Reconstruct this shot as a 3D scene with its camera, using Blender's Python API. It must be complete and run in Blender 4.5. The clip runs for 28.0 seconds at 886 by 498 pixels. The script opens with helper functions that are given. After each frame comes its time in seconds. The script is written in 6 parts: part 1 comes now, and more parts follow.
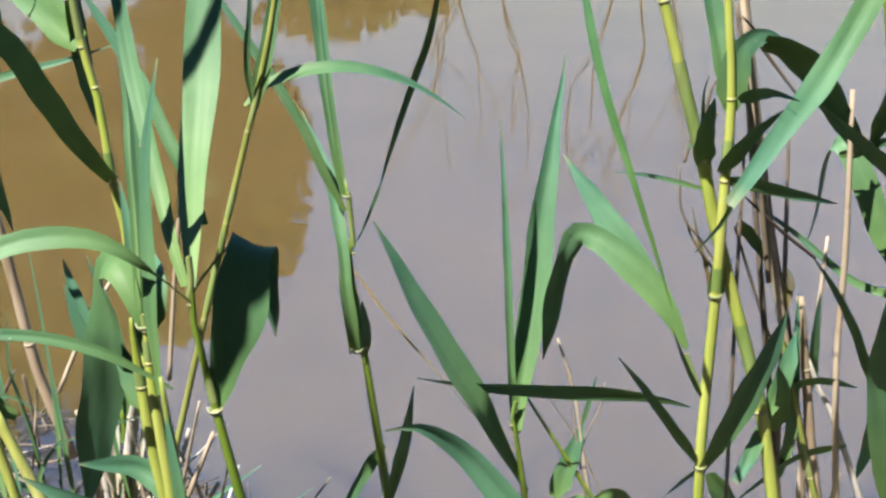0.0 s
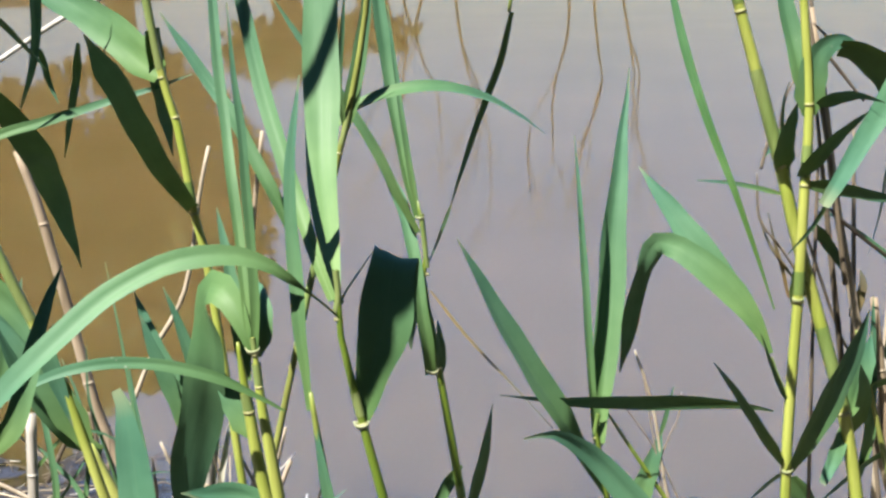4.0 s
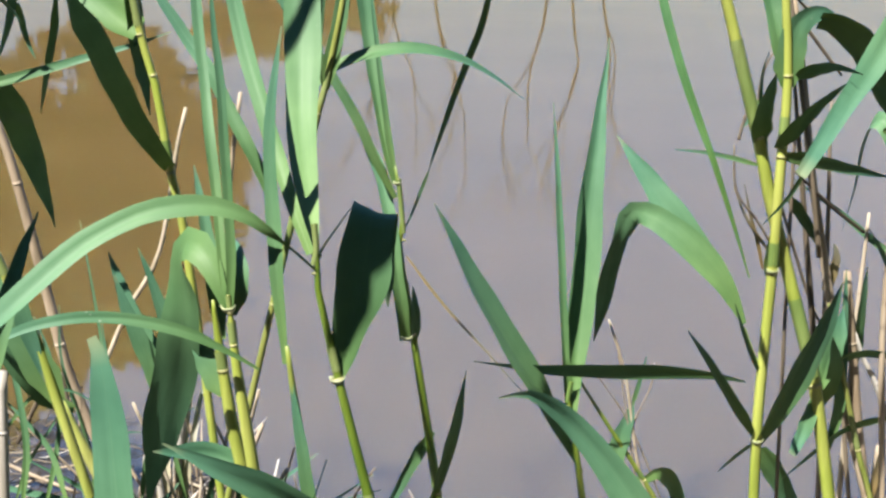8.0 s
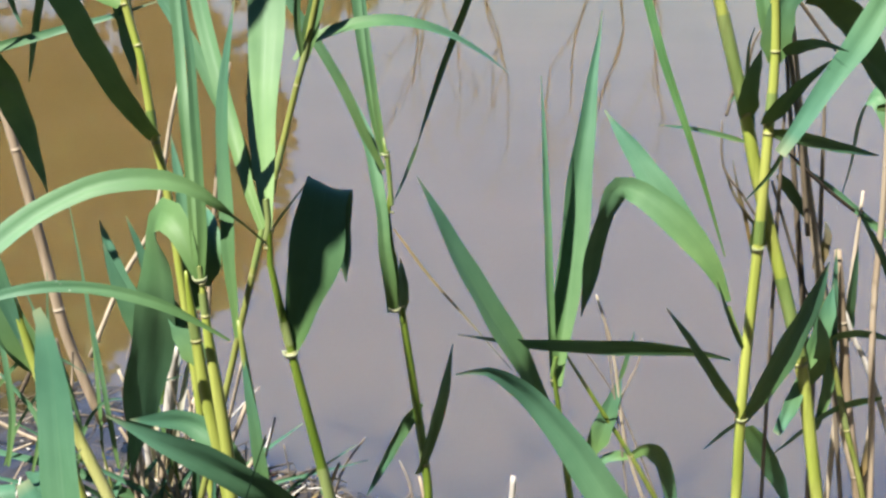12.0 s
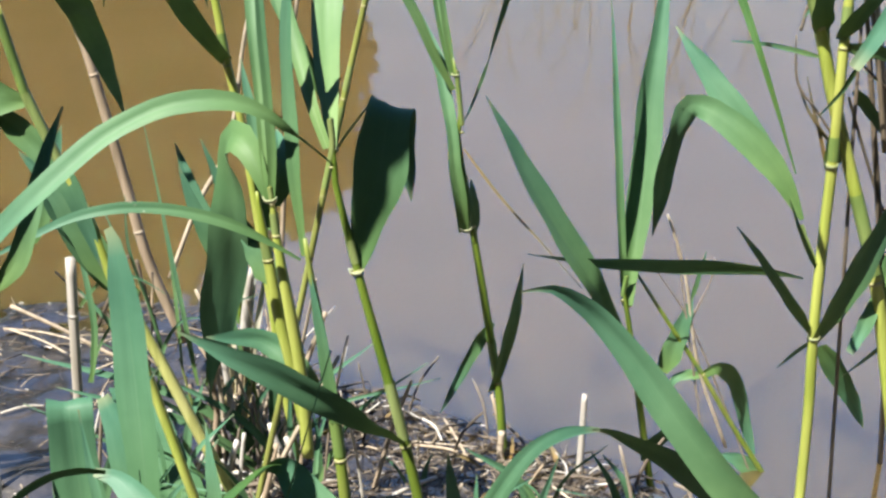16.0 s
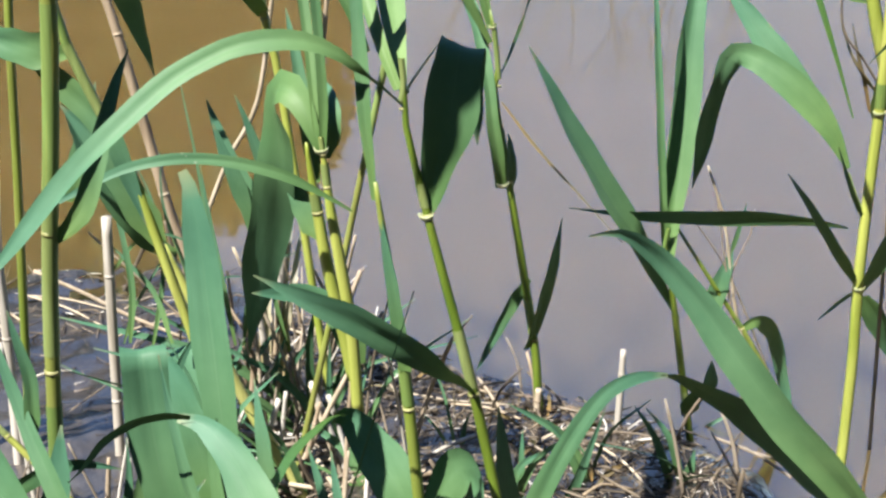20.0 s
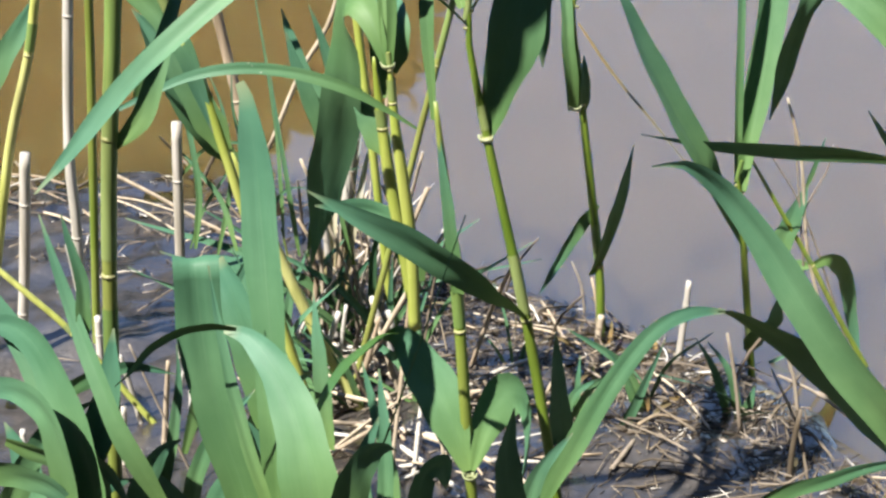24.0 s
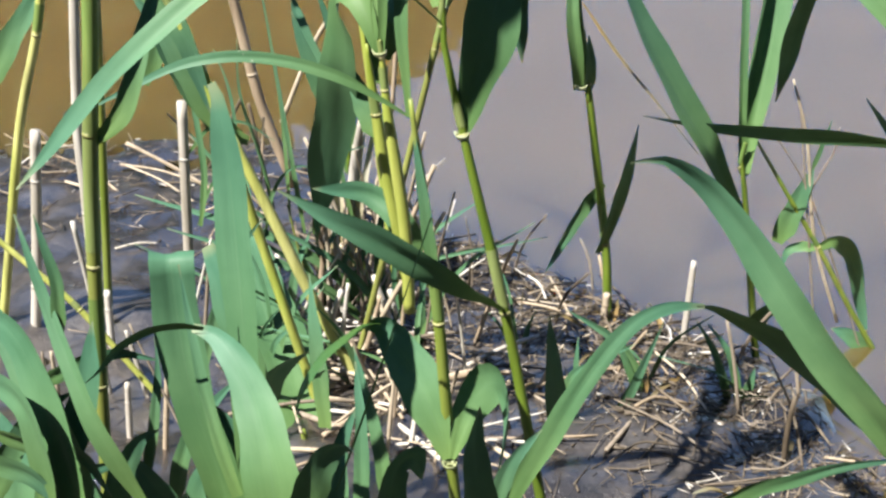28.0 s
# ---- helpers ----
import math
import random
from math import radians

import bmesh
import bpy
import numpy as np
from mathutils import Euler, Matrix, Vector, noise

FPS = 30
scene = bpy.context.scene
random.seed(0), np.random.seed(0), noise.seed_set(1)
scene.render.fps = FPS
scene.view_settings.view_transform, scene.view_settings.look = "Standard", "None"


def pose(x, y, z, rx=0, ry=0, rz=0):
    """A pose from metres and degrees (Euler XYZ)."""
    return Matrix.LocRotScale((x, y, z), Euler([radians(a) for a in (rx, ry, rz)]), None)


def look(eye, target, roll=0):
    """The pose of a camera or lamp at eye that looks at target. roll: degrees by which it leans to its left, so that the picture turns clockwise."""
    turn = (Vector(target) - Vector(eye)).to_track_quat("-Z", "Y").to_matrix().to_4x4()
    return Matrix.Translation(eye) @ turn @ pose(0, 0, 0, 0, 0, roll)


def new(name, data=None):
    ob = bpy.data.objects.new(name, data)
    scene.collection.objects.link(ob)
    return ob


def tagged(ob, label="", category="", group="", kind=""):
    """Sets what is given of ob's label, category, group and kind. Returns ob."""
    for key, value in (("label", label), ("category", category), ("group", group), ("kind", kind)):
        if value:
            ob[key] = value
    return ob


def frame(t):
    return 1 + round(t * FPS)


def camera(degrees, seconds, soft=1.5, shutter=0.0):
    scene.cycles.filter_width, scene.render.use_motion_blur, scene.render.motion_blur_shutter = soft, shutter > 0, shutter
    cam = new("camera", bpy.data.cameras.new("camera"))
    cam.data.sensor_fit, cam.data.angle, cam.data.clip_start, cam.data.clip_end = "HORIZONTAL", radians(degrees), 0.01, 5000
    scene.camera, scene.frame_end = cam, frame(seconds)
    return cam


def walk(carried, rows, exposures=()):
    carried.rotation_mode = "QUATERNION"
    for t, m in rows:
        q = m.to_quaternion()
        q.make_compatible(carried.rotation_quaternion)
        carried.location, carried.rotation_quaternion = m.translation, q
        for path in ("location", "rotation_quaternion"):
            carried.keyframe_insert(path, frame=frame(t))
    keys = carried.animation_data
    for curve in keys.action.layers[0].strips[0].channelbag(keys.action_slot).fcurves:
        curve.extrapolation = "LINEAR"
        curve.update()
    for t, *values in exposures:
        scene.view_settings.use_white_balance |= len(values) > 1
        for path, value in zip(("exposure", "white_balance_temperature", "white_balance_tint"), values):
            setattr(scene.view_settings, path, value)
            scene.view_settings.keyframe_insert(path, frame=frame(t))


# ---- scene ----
LENS = 38.0
cam = camera(LENS, 28.0, soft=2.6)
EYE = 0.575
PATH = [
    (0.0, 0.0881, 0.0050, 0.0289, -2.397, -15.997, -1.031),
    (0.5, 0.0806, 0.0045, 0.0232, -2.658, -16.431, -0.366),
    (1.0, 0.0459, 0.0019, 0.0222, -3.829, -16.278, 0.432),
    (1.5, 0.0222, 0.0003, 0.0244, -4.387, -15.427, 0.971),
    (2.0, 0.0076, 0.0012, 0.0229, -4.093, -14.755, 1.112),
    (2.5, 0.0032, 0.0016, 0.0223, -4.005, -14.469, 1.251),
    (3.0, 0.0026, 0.0014, 0.0201, -4.605, -14.335, 1.002),
    (3.5, -0.0058, 0.0019, 0.0169, -4.852, -14.268, 0.819),
    (5.5, -0.0097, -0.0032, 0.0087, -4.371, -14.719, 0.417),
    (6.0, -0.0068, -0.0013, 0.0055, -4.454, -14.819, 0.184),
    (6.5, -0.0093, -0.0028, 0.0055, -5.182, -14.777, -0.096),
    (7.0, -0.0165, -0.0068, 0.0025, -5.946, -14.729, -0.348),
    (7.5, -0.0166, -0.0028, -0.0004, -5.893, -15.064, -0.496),
    (8.0, -0.0117, -0.0014, 0.0014, -5.703, -15.082, -0.631),
    (8.5, -0.0093, -0.0022, 0.0011, -5.550, -15.195, -0.637),
    (9.0, -0.0006, -0.0025, 0.0029, -5.145, -15.603, -0.550),
    (9.5, 0.0074, -0.0002, 0.0011, -4.856, -15.502, -0.602),
    (10.0, 0.0098, 0.0012, -0.0001, -4.670, -15.352, -0.706),
    (10.5, 0.0157, 0.0031, 0.0006, -4.374, -15.594, -0.695),
    (11.0, 0.0228, 0.0005, 0.0047, -4.189, -16.103, -0.802),
    (11.5, 0.0372, -0.0016, 0.0084, -3.629, -16.648, -0.795),
    (12.0, 0.0366, -0.0021, 0.0070, -3.531, -16.628, -0.860),
    (12.5, 0.0314, -0.0005, 0.0032, -3.629, -16.638, -0.894),
    (14.5, 0.0612, -0.0068, 0.0043, -2.319, -17.187, -1.021),
    (15.0, 0.0673, -0.0070, 0.0048, -1.879, -17.426, -0.701),
    (15.5, 0.0604, -0.0077, 0.0033, -1.433, -18.458, -0.200),
    (16.0, 0.0467, -0.0080, 0.0059, -0.122, -20.042, 0.590),
    (16.5, 0.0634, -0.0066, 0.0102, 1.380, -20.711, 0.906),
    (17.0, 0.0811, 0.0006, 0.0119, 1.278, -20.733, 0.648),
    (17.5, 0.0748, -0.0024, 0.0115, 1.043, -21.059, 0.559),
    (18.0, 0.0492, -0.0112, 0.0065, 0.834, -21.657, 0.897),
    (18.5, 0.0452, -0.0114, 0.0040, 1.013, -21.853, 1.030),
    (19.0, 0.0335, -0.0115, -0.0025, -0.092, -21.092, 0.671),
    (19.5, 0.0080, -0.0088, -0.0095, -1.231, -20.645, 0.528),
    (20.0, -0.0018, -0.0030, -0.0139, -1.190, -21.086, 0.955),
    (22.5, 0.0352, 0.0056, -0.0106, 2.758, -23.025, -0.819),
    (23.0, 0.0293, 0.0049, -0.0114, 3.651, -23.359, -0.575),
    (23.5, 0.0192, 0.0050, -0.0126, 4.408, -24.483, -0.338),
    (24.0, 0.0122, 0.0048, -0.0128, 3.317, -24.845, -0.247),
    (24.5, 0.0078, 0.0052, -0.0148, 2.445, -24.724, -0.423),
    (25.0, 0.0115, 0.0059, -0.0127, 2.606, -24.827, -0.260),
    (25.5, 0.0231, 0.0074, -0.0062, 3.348, -25.196, 0.007),
    (26.0, 0.0292, 0.0109, -0.0007, 3.949, -25.621, 0.185),
    (26.5, 0.0339, 0.0129, 0.0017, 4.520, -25.790, 0.393),
    (27.0, 0.0406, 0.0150, 0.0031, 5.134, -26.064, 0.479),
    (27.5, 0.0475, 0.0141, 0.0069, 5.677, -26.669, 0.277),
    (28.0, 0.0519, 0.0122, 0.0121, 5.630, -27.100, 0.292),
]
walk(cam, [(t, pose(x, y, EYE + z, 90 + pitch, roll, yaw)) for t, x, y, z, yaw, pitch, roll in PATH])

# ---- world, sun ----
SUN = Vector((-0.39, -0.37, 0.845)).normalized()
sky_world = bpy.data.worlds.new("sky")
scene.world = sky_world
sky_world.use_nodes = True
wn = sky_world.node_tree.nodes
sky = wn.new("ShaderNodeTexSky")
sky.sky_type = "NISHITA"
sky.sun_disc = False
sky.sun_elevation = math.asin(SUN.z)
sky.sun_rotation = math.atan2(SUN.x, SUN.y)
sky.altitude = 1200
sky.air_density, sky.dust_density, sky.ozone_density = 1.0, 0.25, 2.0
wn["Background"].inputs["Strength"].default_value = 0.075
clear = wn.new("ShaderNodeMix")
clear.data_type, clear.blend_type = "RGBA", "MULTIPLY"
clear.inputs[0].default_value = 1.0
clear.inputs[7].default_value = (0.90, 0.965, 1.12, 1)
sky_world.node_tree.links.new(sky.outputs[0], clear.inputs[6])
sky_world.node_tree.links.new(clear.outputs[2], wn["Background"].inputs["Color"])
sun_data = bpy.data.lights.new("sun", "SUN")
sun_data.energy, sun_data.angle, sun_data.color = 5.0, radians(0.53), (1.0, 0.95, 0.86)
sun = new("sun", sun_data)
sun.matrix_world = look(SUN * 20, (0, 0, 0))
scene.view_settings.exposure = 2.0


# ---- materials ----
def material(name, rough=0.5, spec=0.5):
    m = bpy.data.materials.new(name)
    m.use_nodes = True
    b = m.node_tree.nodes["Principled BSDF"]
    b.inputs["Roughness"].default_value = rough
    b.inputs["Specular IOR Level"].default_value = spec
    return m, m.node_tree.nodes, m.node_tree.links, b


def node(nodes, kind, **values):
    n = nodes.new(kind)
    for key, value in values.items():
        n.inputs[key.replace("_", " ")].default_value = value
    return n


def ramp(nodes, *stops):
    r = nodes.new("ShaderNodeValToRGB")
    while len(r.color_ramp.elements) < len(stops):
        r.color_ramp.elements.new(0.5)
    for e, (at, colour) in zip(r.color_ramp.elements, stops):
        e.position, e.color = at, (*colour, 1)
    return r


def mixed(nodes, links, fac, a, b, blend="MIX"):
    m = nodes.new("ShaderNodeMix")
    m.data_type, m.blend_type = "RGBA", blend
    for socket, value in ((m.inputs[0], fac), (m.inputs[6], a), (m.inputs[7], b)):
        if isinstance(value, (int, float)):
            socket.default_value = value
        elif isinstance(value, tuple):
            socket.default_value = (*value, 1)
        else:
            links.new(value, socket)
    return m.outputs[2]


def leaf_material(name, low, high, edge, translucent, rough):
    """Blade of a reed: lengthwise veins, a pale midrib, blotches, some light through the blade."""
    m, n, l, b = material(name, rough, 0.18)
    uv = n.new("ShaderNodeUVMap")
    uv.uv_map = "blade"
    sep = n.new("ShaderNodeSeparateXYZ")
    l.new(uv.outputs[0], sep.inputs[0])
    stretch = n.new("ShaderNodeVectorMath")
    stretch.operation = "MULTIPLY"
    stretch.inputs[1].default_value = (58, 2.2, 1)
    l.new(uv.outputs[0], stretch.inputs[0])
    veins = node(n, "ShaderNodeTexNoise", Scale=1.0, Detail=3.0, Roughness=0.7)
    l.new(stretch.outputs[0], veins.inputs["Vector"])
    coord = n.new("ShaderNodeTexCoord")
    blotch = node(n, "ShaderNodeTexNoise", Scale=22.0, Detail=4.0, Roughness=0.6)
    l.new(coord.outputs["Object"], blotch.inputs["Vector"])
    info = n.new("ShaderNodeObjectInfo")
    base = mixed(n, l, info.outputs["Random"], low, high)
    spots = ramp(n, (0.35, (0.8, 0.86, 0.8)), (0.65, (1.12, 1.08, 1.02)))
    l.new(blotch.outputs["Fac"], spots.inputs[0])
    base = mixed(n, l, 1.0, base, spots.outputs[0], "MULTIPLY")
    lines = ramp(n, (0.35, (0.90, 0.92, 0.90)), (0.65, (1.06, 1.05, 1.04)))
    l.new(veins.outputs["Fac"], lines.inputs[0])
    base = mixed(n, l, 1.0, base, lines.outputs[0], "MULTIPLY")
    # Yellow foot and bluish tip tint in backlit glow and sky sheen.
    along = ramp(n, (0.0, (1.24, 1.05, 0.62)), (0.42, (1.0, 1.0, 0.92)), (0.85, (0.80, 0.97, 1.22)))
    l.new(sep.outputs[1], along.inputs[0])
    base = mixed(n, l, 1.0, base, along.outputs[0], "MULTIPLY")
    rib = ramp(n, (0.0, (0, 0, 0)), (0.475, (0, 0, 0)), (0.5, (0.14, 0.14, 0.14)), (0.525, (0, 0, 0)))
    l.new(sep.outputs[0], rib.inputs[0])
    base = mixed(n, l, rib.outputs[0], base, edge)
    tips = ramp(n, (0.93, (0, 0, 0)), (1.0, (0.45, 0.45, 0.45)))
    l.new(sep.outputs[1], tips.inputs[0])
    base = mixed(n, l, tips.outputs[0], base, (0.210, 0.200, 0.110))
    flecks = node(n, "ShaderNodeTexVoronoi", Scale=170.0)
    l.new(coord.outputs["Object"], flecks.inputs["Vector"])
    speck = ramp(n, (0.10, (1, 1, 1)), (0.17, (0, 0, 0)))
    l.new(flecks.outputs["Distance"], speck.inputs[0])
    dusty = node(n, "ShaderNodeTexNoise", Scale=16.0, Detail=2.0)
    l.new(coord.outputs["Object"], dusty.inputs["Vector"])
    where = ramp(n, (0.66, (0, 0, 0)), (0.74, (0.6, 0.6, 0.6)))
    l.new(dusty.outputs["Fac"], where.inputs[0])
    base = mixed(n, l, mixed(n, l, 1.0, speck.outputs[0], where.outputs[0], "MULTIPLY"), base, (0.210, 0.240, 0.190))
    l.new(base, b.inputs["Base Color"])
    sheen = ramp(n, (0.3, (rough - 0.08,) * 3), (0.7, (rough + 0.1,) * 3))
    l.new(veins.outputs["Fac"], sheen.inputs[0])
    l.new(sheen.outputs[0], b.inputs["Roughness"])
    glow = n.new("ShaderNodeBsdfTranslucent")
    tint = mixed(n, l, 1.0, base, (1.3, 1.5, 0.35), "MULTIPLY")
    l.new(tint, glow.inputs["Color"])
    mix = n.new("ShaderNodeMixShader")
    mix.inputs[0].default_value = translucent
    l.new(b.outputs[0], mix.inputs[1])
    l.new(glow.outputs[0], mix.inputs[2])
    l.new(mix.outputs[0], n["Material Output"].inputs[0])
    return m


LEAF = leaf_material("reed_leaf", (0.045, 0.101, 0.054), (0.062, 0.125, 0.066), (0.090, 0.152, 0.086), 0.02, 0.56)
LEAF_THIN = leaf_material("thin_reed_leaf", (0.043, 0.103, 0.037), (0.058, 0.128, 0.048), (0.095, 0.155, 0.080), 0.38, 0.55)


def culm_material(name, stops, rough, scale):
    """Smooth stalk with lengthwise streaks and stained patches."""
    m, n, l, b = material(name, rough, 0.3)
    coord = n.new("ShaderNodeTexCoord")
    mapping = n.new("ShaderNodeMapping")
    mapping.inputs["Scale"].default_value = (160, 160, 8)
    l.new(coord.outputs["Object"], mapping.inputs[0])
    streak = node(n, "ShaderNodeTexNoise", Scale=1.0, Detail=3.0)
    l.new(mapping.outputs[0], streak.inputs["Vector"])
    patch = node(n, "ShaderNodeTexNoise", Scale=scale, Detail=3.0)
    l.new(coord.outputs["Object"], patch.inputs["Vector"])
    info = n.new("ShaderNodeObjectInfo")
    add = node(n, "ShaderNodeMath")
    add.operation = "MULTIPLY_ADD"
    add.inputs[1].default_value = 0.5
    l.new(info.outputs["Random"], add.inputs[0])
    l.new(patch.outputs["Fac"], add.inputs[2])
    tone = ramp(n, *stops)
    l.new(add.outputs[0], tone.inputs[0])
    lines = ramp(n, (0.3, (0.72, 0.72, 0.66)), (0.7, (1.15, 1.15, 1.15)))
    l.new(streak.outputs["Fac"], lines.inputs[0])
    base = mixed(n, l, 1.0, tone.outputs[0], lines.outputs[0], "MULTIPLY")
    l.new(base, b.inputs["Base Color"])
    bump = node(n, "ShaderNodeBump", Strength=0.3, Distance=0.0008)
    l.new(streak.outputs["Fac"], bump.inputs["Height"])
    l.new(bump.outputs[0], b.inputs["Normal"])
    return m


CULM = culm_material("green_culm", ((0.35, (0.060, 0.105, 0.011)), (0.7, (0.100, 0.140, 0.020)), (1.0, (0.150, 0.165, 0.045))), 0.38, 9.0)
CULM_YELLOW = culm_material("yellow_culm", ((0.35, (0.160, 0.208, 0.028)), (0.7, (0.262, 0.280, 0.072)), (1.0, (0.335, 0.325, 0.150))), 0.38, 9.0)
NODE = culm_material("pale_node", ((0.3, (0.170, 0.175, 0.060)), (1.0, (0.250, 0.240, 0.120))), 0.5, 40.0)
COLLAR = culm_material("pale_collar", ((0.3, (0.190, 0.220, 0.100)), (1.0, (0.275, 0.290, 0.180))), 0.5, 60.0)
SHEATH = culm_material("leaf_sheath", ((0.35, (0.065, 0.115, 0.028)), (0.7, (0.100, 0.150, 0.040)), (1.0, (0.145, 0.180, 0.065))), 0.5, 12.0)
STRAW = culm_material("dry_straw", ((0.3, (0.135, 0.100, 0.065)), (0.6, (0.230, 0.180, 0.130)), (0.9, (0.290, 0.245, 0.190))), 0.7, 14.0)
BLEACHED = culm_material("bleached_straw", ((0.3, (0.240, 0.214, 0.183)), (0.8, (0.341, 0.323, 0.306))), 0.65, 10.0)
ROTTEN = culm_material("rotten_straw", ((0.3, (0.013, 0.009, 0.006)), (0.6, (0.037, 0.028, 0.019)), (1.0, (0.120, 0.095, 0.070))), 0.6, 18.0)
DULL = culm_material("dull_straw", ((0.3, (0.060, 0.045, 0.033)), (0.7, (0.125, 0.100, 0.077)), (1.0, (0.180, 0.150, 0.120))), 0.7, 14.0)
PALE_SHEATH = leaf_material("pale_sheath", (0.280, 0.245, 0.200), (0.360, 0.330, 0.285), (0.370, 0.350, 0.310), 0.1, 0.7)
DRY_LEAF = leaf_material("dry_leaf", (0.102, 0.072, 0.039), (0.156, 0.126, 0.081), (0.180, 0.150, 0.105), 0.15, 0.7)

# Muddy pond: silty body colour under a smooth, slightly rippled, mirroring surface.
WATER, n, l, b = material("muddy_water", 0.9, 0.0)
b.subsurface_method = "BURLEY"
b.inputs["Subsurface Weight"].default_value = 1.0
b.inputs["Subsurface Radius"].default_value = (1.0, 0.8, 0.5)
b.inputs["Subsurface Scale"].default_value = 0.3
coord = n.new("ShaderNodeTexCoord")
silt = node(n, "ShaderNodeTexNoise", Scale=1.3, Detail=4.0)
l.new(coord.outputs["Object"], silt.inputs["Vector"])
tone = ramp(n, (0.3, (0.045, 0.0315, 0.0115)), (0.7, (0.053, 0.0365, 0.0145)))
l.new(silt.outputs["Fac"], tone.inputs[0])
l.new(tone.outputs[0], b.inputs["Base Color"])
ripple = node(n, "ShaderNodeTexNoise", Scale=2.6, Detail=2.0, Roughness=0.45)
l.new(coord.outputs["Object"], ripple.inputs["Vector"])
bump = node(n, "ShaderNodeBump", Strength=1.0, Distance=0.0006)
wavelet = node(n, "ShaderNodeTexNoise", Scale=14.0, Detail=1.0, Roughness=0.4)
l.new(coord.outputs["Object"], wavelet.inputs["Vector"])
swell = n.new("ShaderNodeMath")
swell.operation = "MULTIPLY_ADD"
swell.inputs[1].default_value = 0.45
l.new(wavelet.outputs["Fac"], swell.inputs[0])
l.new(ripple.outputs["Fac"], swell.inputs[2])
l.new(swell.outputs[0], bump.inputs["Height"])
gloss = node(n, "ShaderNodeBsdfGlossy", Roughness=0.025)
l.new(bump.outputs[0], gloss.inputs["Normal"])
mirror = n.new("ShaderNodeAddShader")
facing = node(n, "ShaderNodeLayerWeight", Blend=0.5)
slant = ramp(n, (0.20, (0.004, 0.004, 0.004)), (0.40, (0.280, 0.269, 0.245)), (0.56, (0.259, 0.256, 0.241)), (0.74, (0.189, 0.189, 0.189)), (0.92, (0.136, 0.136, 0.136)))
l.new(facing.outputs["Facing"], slant.inputs[0])
l.new(slant.outputs[0], gloss.inputs["Color"])
l.new(b.outputs[0], mirror.inputs[0])
l.new(gloss.outputs[0], mirror.inputs[1])
l.new(mirror.outputs[0], n["Material Output"].inputs[0])

# Wet mud of the bank.
MUD, n, l, b = material("wet_mud", 0.35, 0.4)
coord = n.new("ShaderNodeTexCoord")
grain = node(n, "ShaderNodeTexNoise", Scale=60.0, Detail=6.0, Roughness=0.7)
l.new(coord.outputs["Object"], grain.inputs["Vector"])
stain = node(n, "ShaderNodeTexNoise", Scale=7.0, Detail=4.0)
l.new(coord.outputs["Object"], stain.inputs["Vector"])
tone = ramp(n, (0.3, (0.009, 0.009, 0.009)), (0.55, (0.026, 0.024, 0.024)), (0.8, (0.052, 0.046, 0.041)))
l.new(grain.outputs["Fac"], tone.inputs[0])
dirt = ramp(n, (0.35, (0.6, 0.6, 0.65)), (0.7, (1.3, 1.2, 1.1)))
l.new(stain.outputs["Fac"], dirt.inputs[0])
mud_tone = mixed(n, l, 1.0, tone.outputs[0], dirt.outputs[0], "MULTIPLY")
wet = ramp(n, (0.4, (0.12, 0.12, 0.12)), (0.6, (0.6, 0.6, 0.6)))
l.new(stain.outputs["Fac"], wet.inputs[0])
l.new(wet.outputs[0], b.inputs["Roughness"])
bump = node(n, "ShaderNodeBump", Strength=0.6, Distance=0.006)
l.new(grain.outputs["Fac"], bump.inputs["Height"])
l.new(bump.outputs[0], b.inputs["Normal"])
film = node(n, "ShaderNodeBsdfGlossy", Roughness=0.22, Color=(1.0, 0.88, 0.74, 1))
soft_bump = node(n, "ShaderNodeBump", Strength=0.5, Distance=0.004)
l.new(stain.outputs["Fac"], soft_bump.inputs["Height"])
l.new(soft_bump.outputs[0], film.inputs["Normal"])
cover = ramp(n, (0.46, (0.200, 0.200, 0.200)), (0.66, (0.080, 0.080, 0.080)))
l.new(stain.outputs["Fac"], cover.inputs[0])
wet_mix = n.new("ShaderNodeMixShader")
facing = node(n, "ShaderNodeLayerWeight", Blend=0.5)
slant = ramp(n, (0.22, (0.05, 0.05, 0.05)), (0.42, (1.0, 1.0, 1.0)))
l.new(facing.outputs["Facing"], slant.inputs[0])
# Short of the shoreline the mud is blackened, filmless, to cut bounced light.
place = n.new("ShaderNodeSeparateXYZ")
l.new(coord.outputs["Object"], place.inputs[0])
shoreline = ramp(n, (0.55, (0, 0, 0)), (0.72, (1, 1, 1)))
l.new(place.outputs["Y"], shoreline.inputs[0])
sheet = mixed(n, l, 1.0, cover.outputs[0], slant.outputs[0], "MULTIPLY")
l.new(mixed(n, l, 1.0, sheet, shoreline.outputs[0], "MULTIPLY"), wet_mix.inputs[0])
dimmed_mud = mixed(n, l, shoreline.outputs[0], (0.007, 0.007, 0.004), mud_tone)
l.new(dimmed_mud, b.inputs["Base Color"])
l.new(b.outputs[0], wet_mix.inputs[1])
l.new(film.outputs[0], wet_mix.inputs[2])
l.new(wet_mix.outputs[0], n["Material Output"].inputs[0])

BARK = culm_material("bark", ((0.3, (0.014, 0.011, 0.009)), (0.8, (0.04, 0.032, 0.026))), 0.9, 6.0)
CROWN = leaf_material("tree_leaf", (0.03, 0.055, 0.012), (0.05, 0.08, 0.02), (0.05, 0.08, 0.02), 0.1, 0.6)


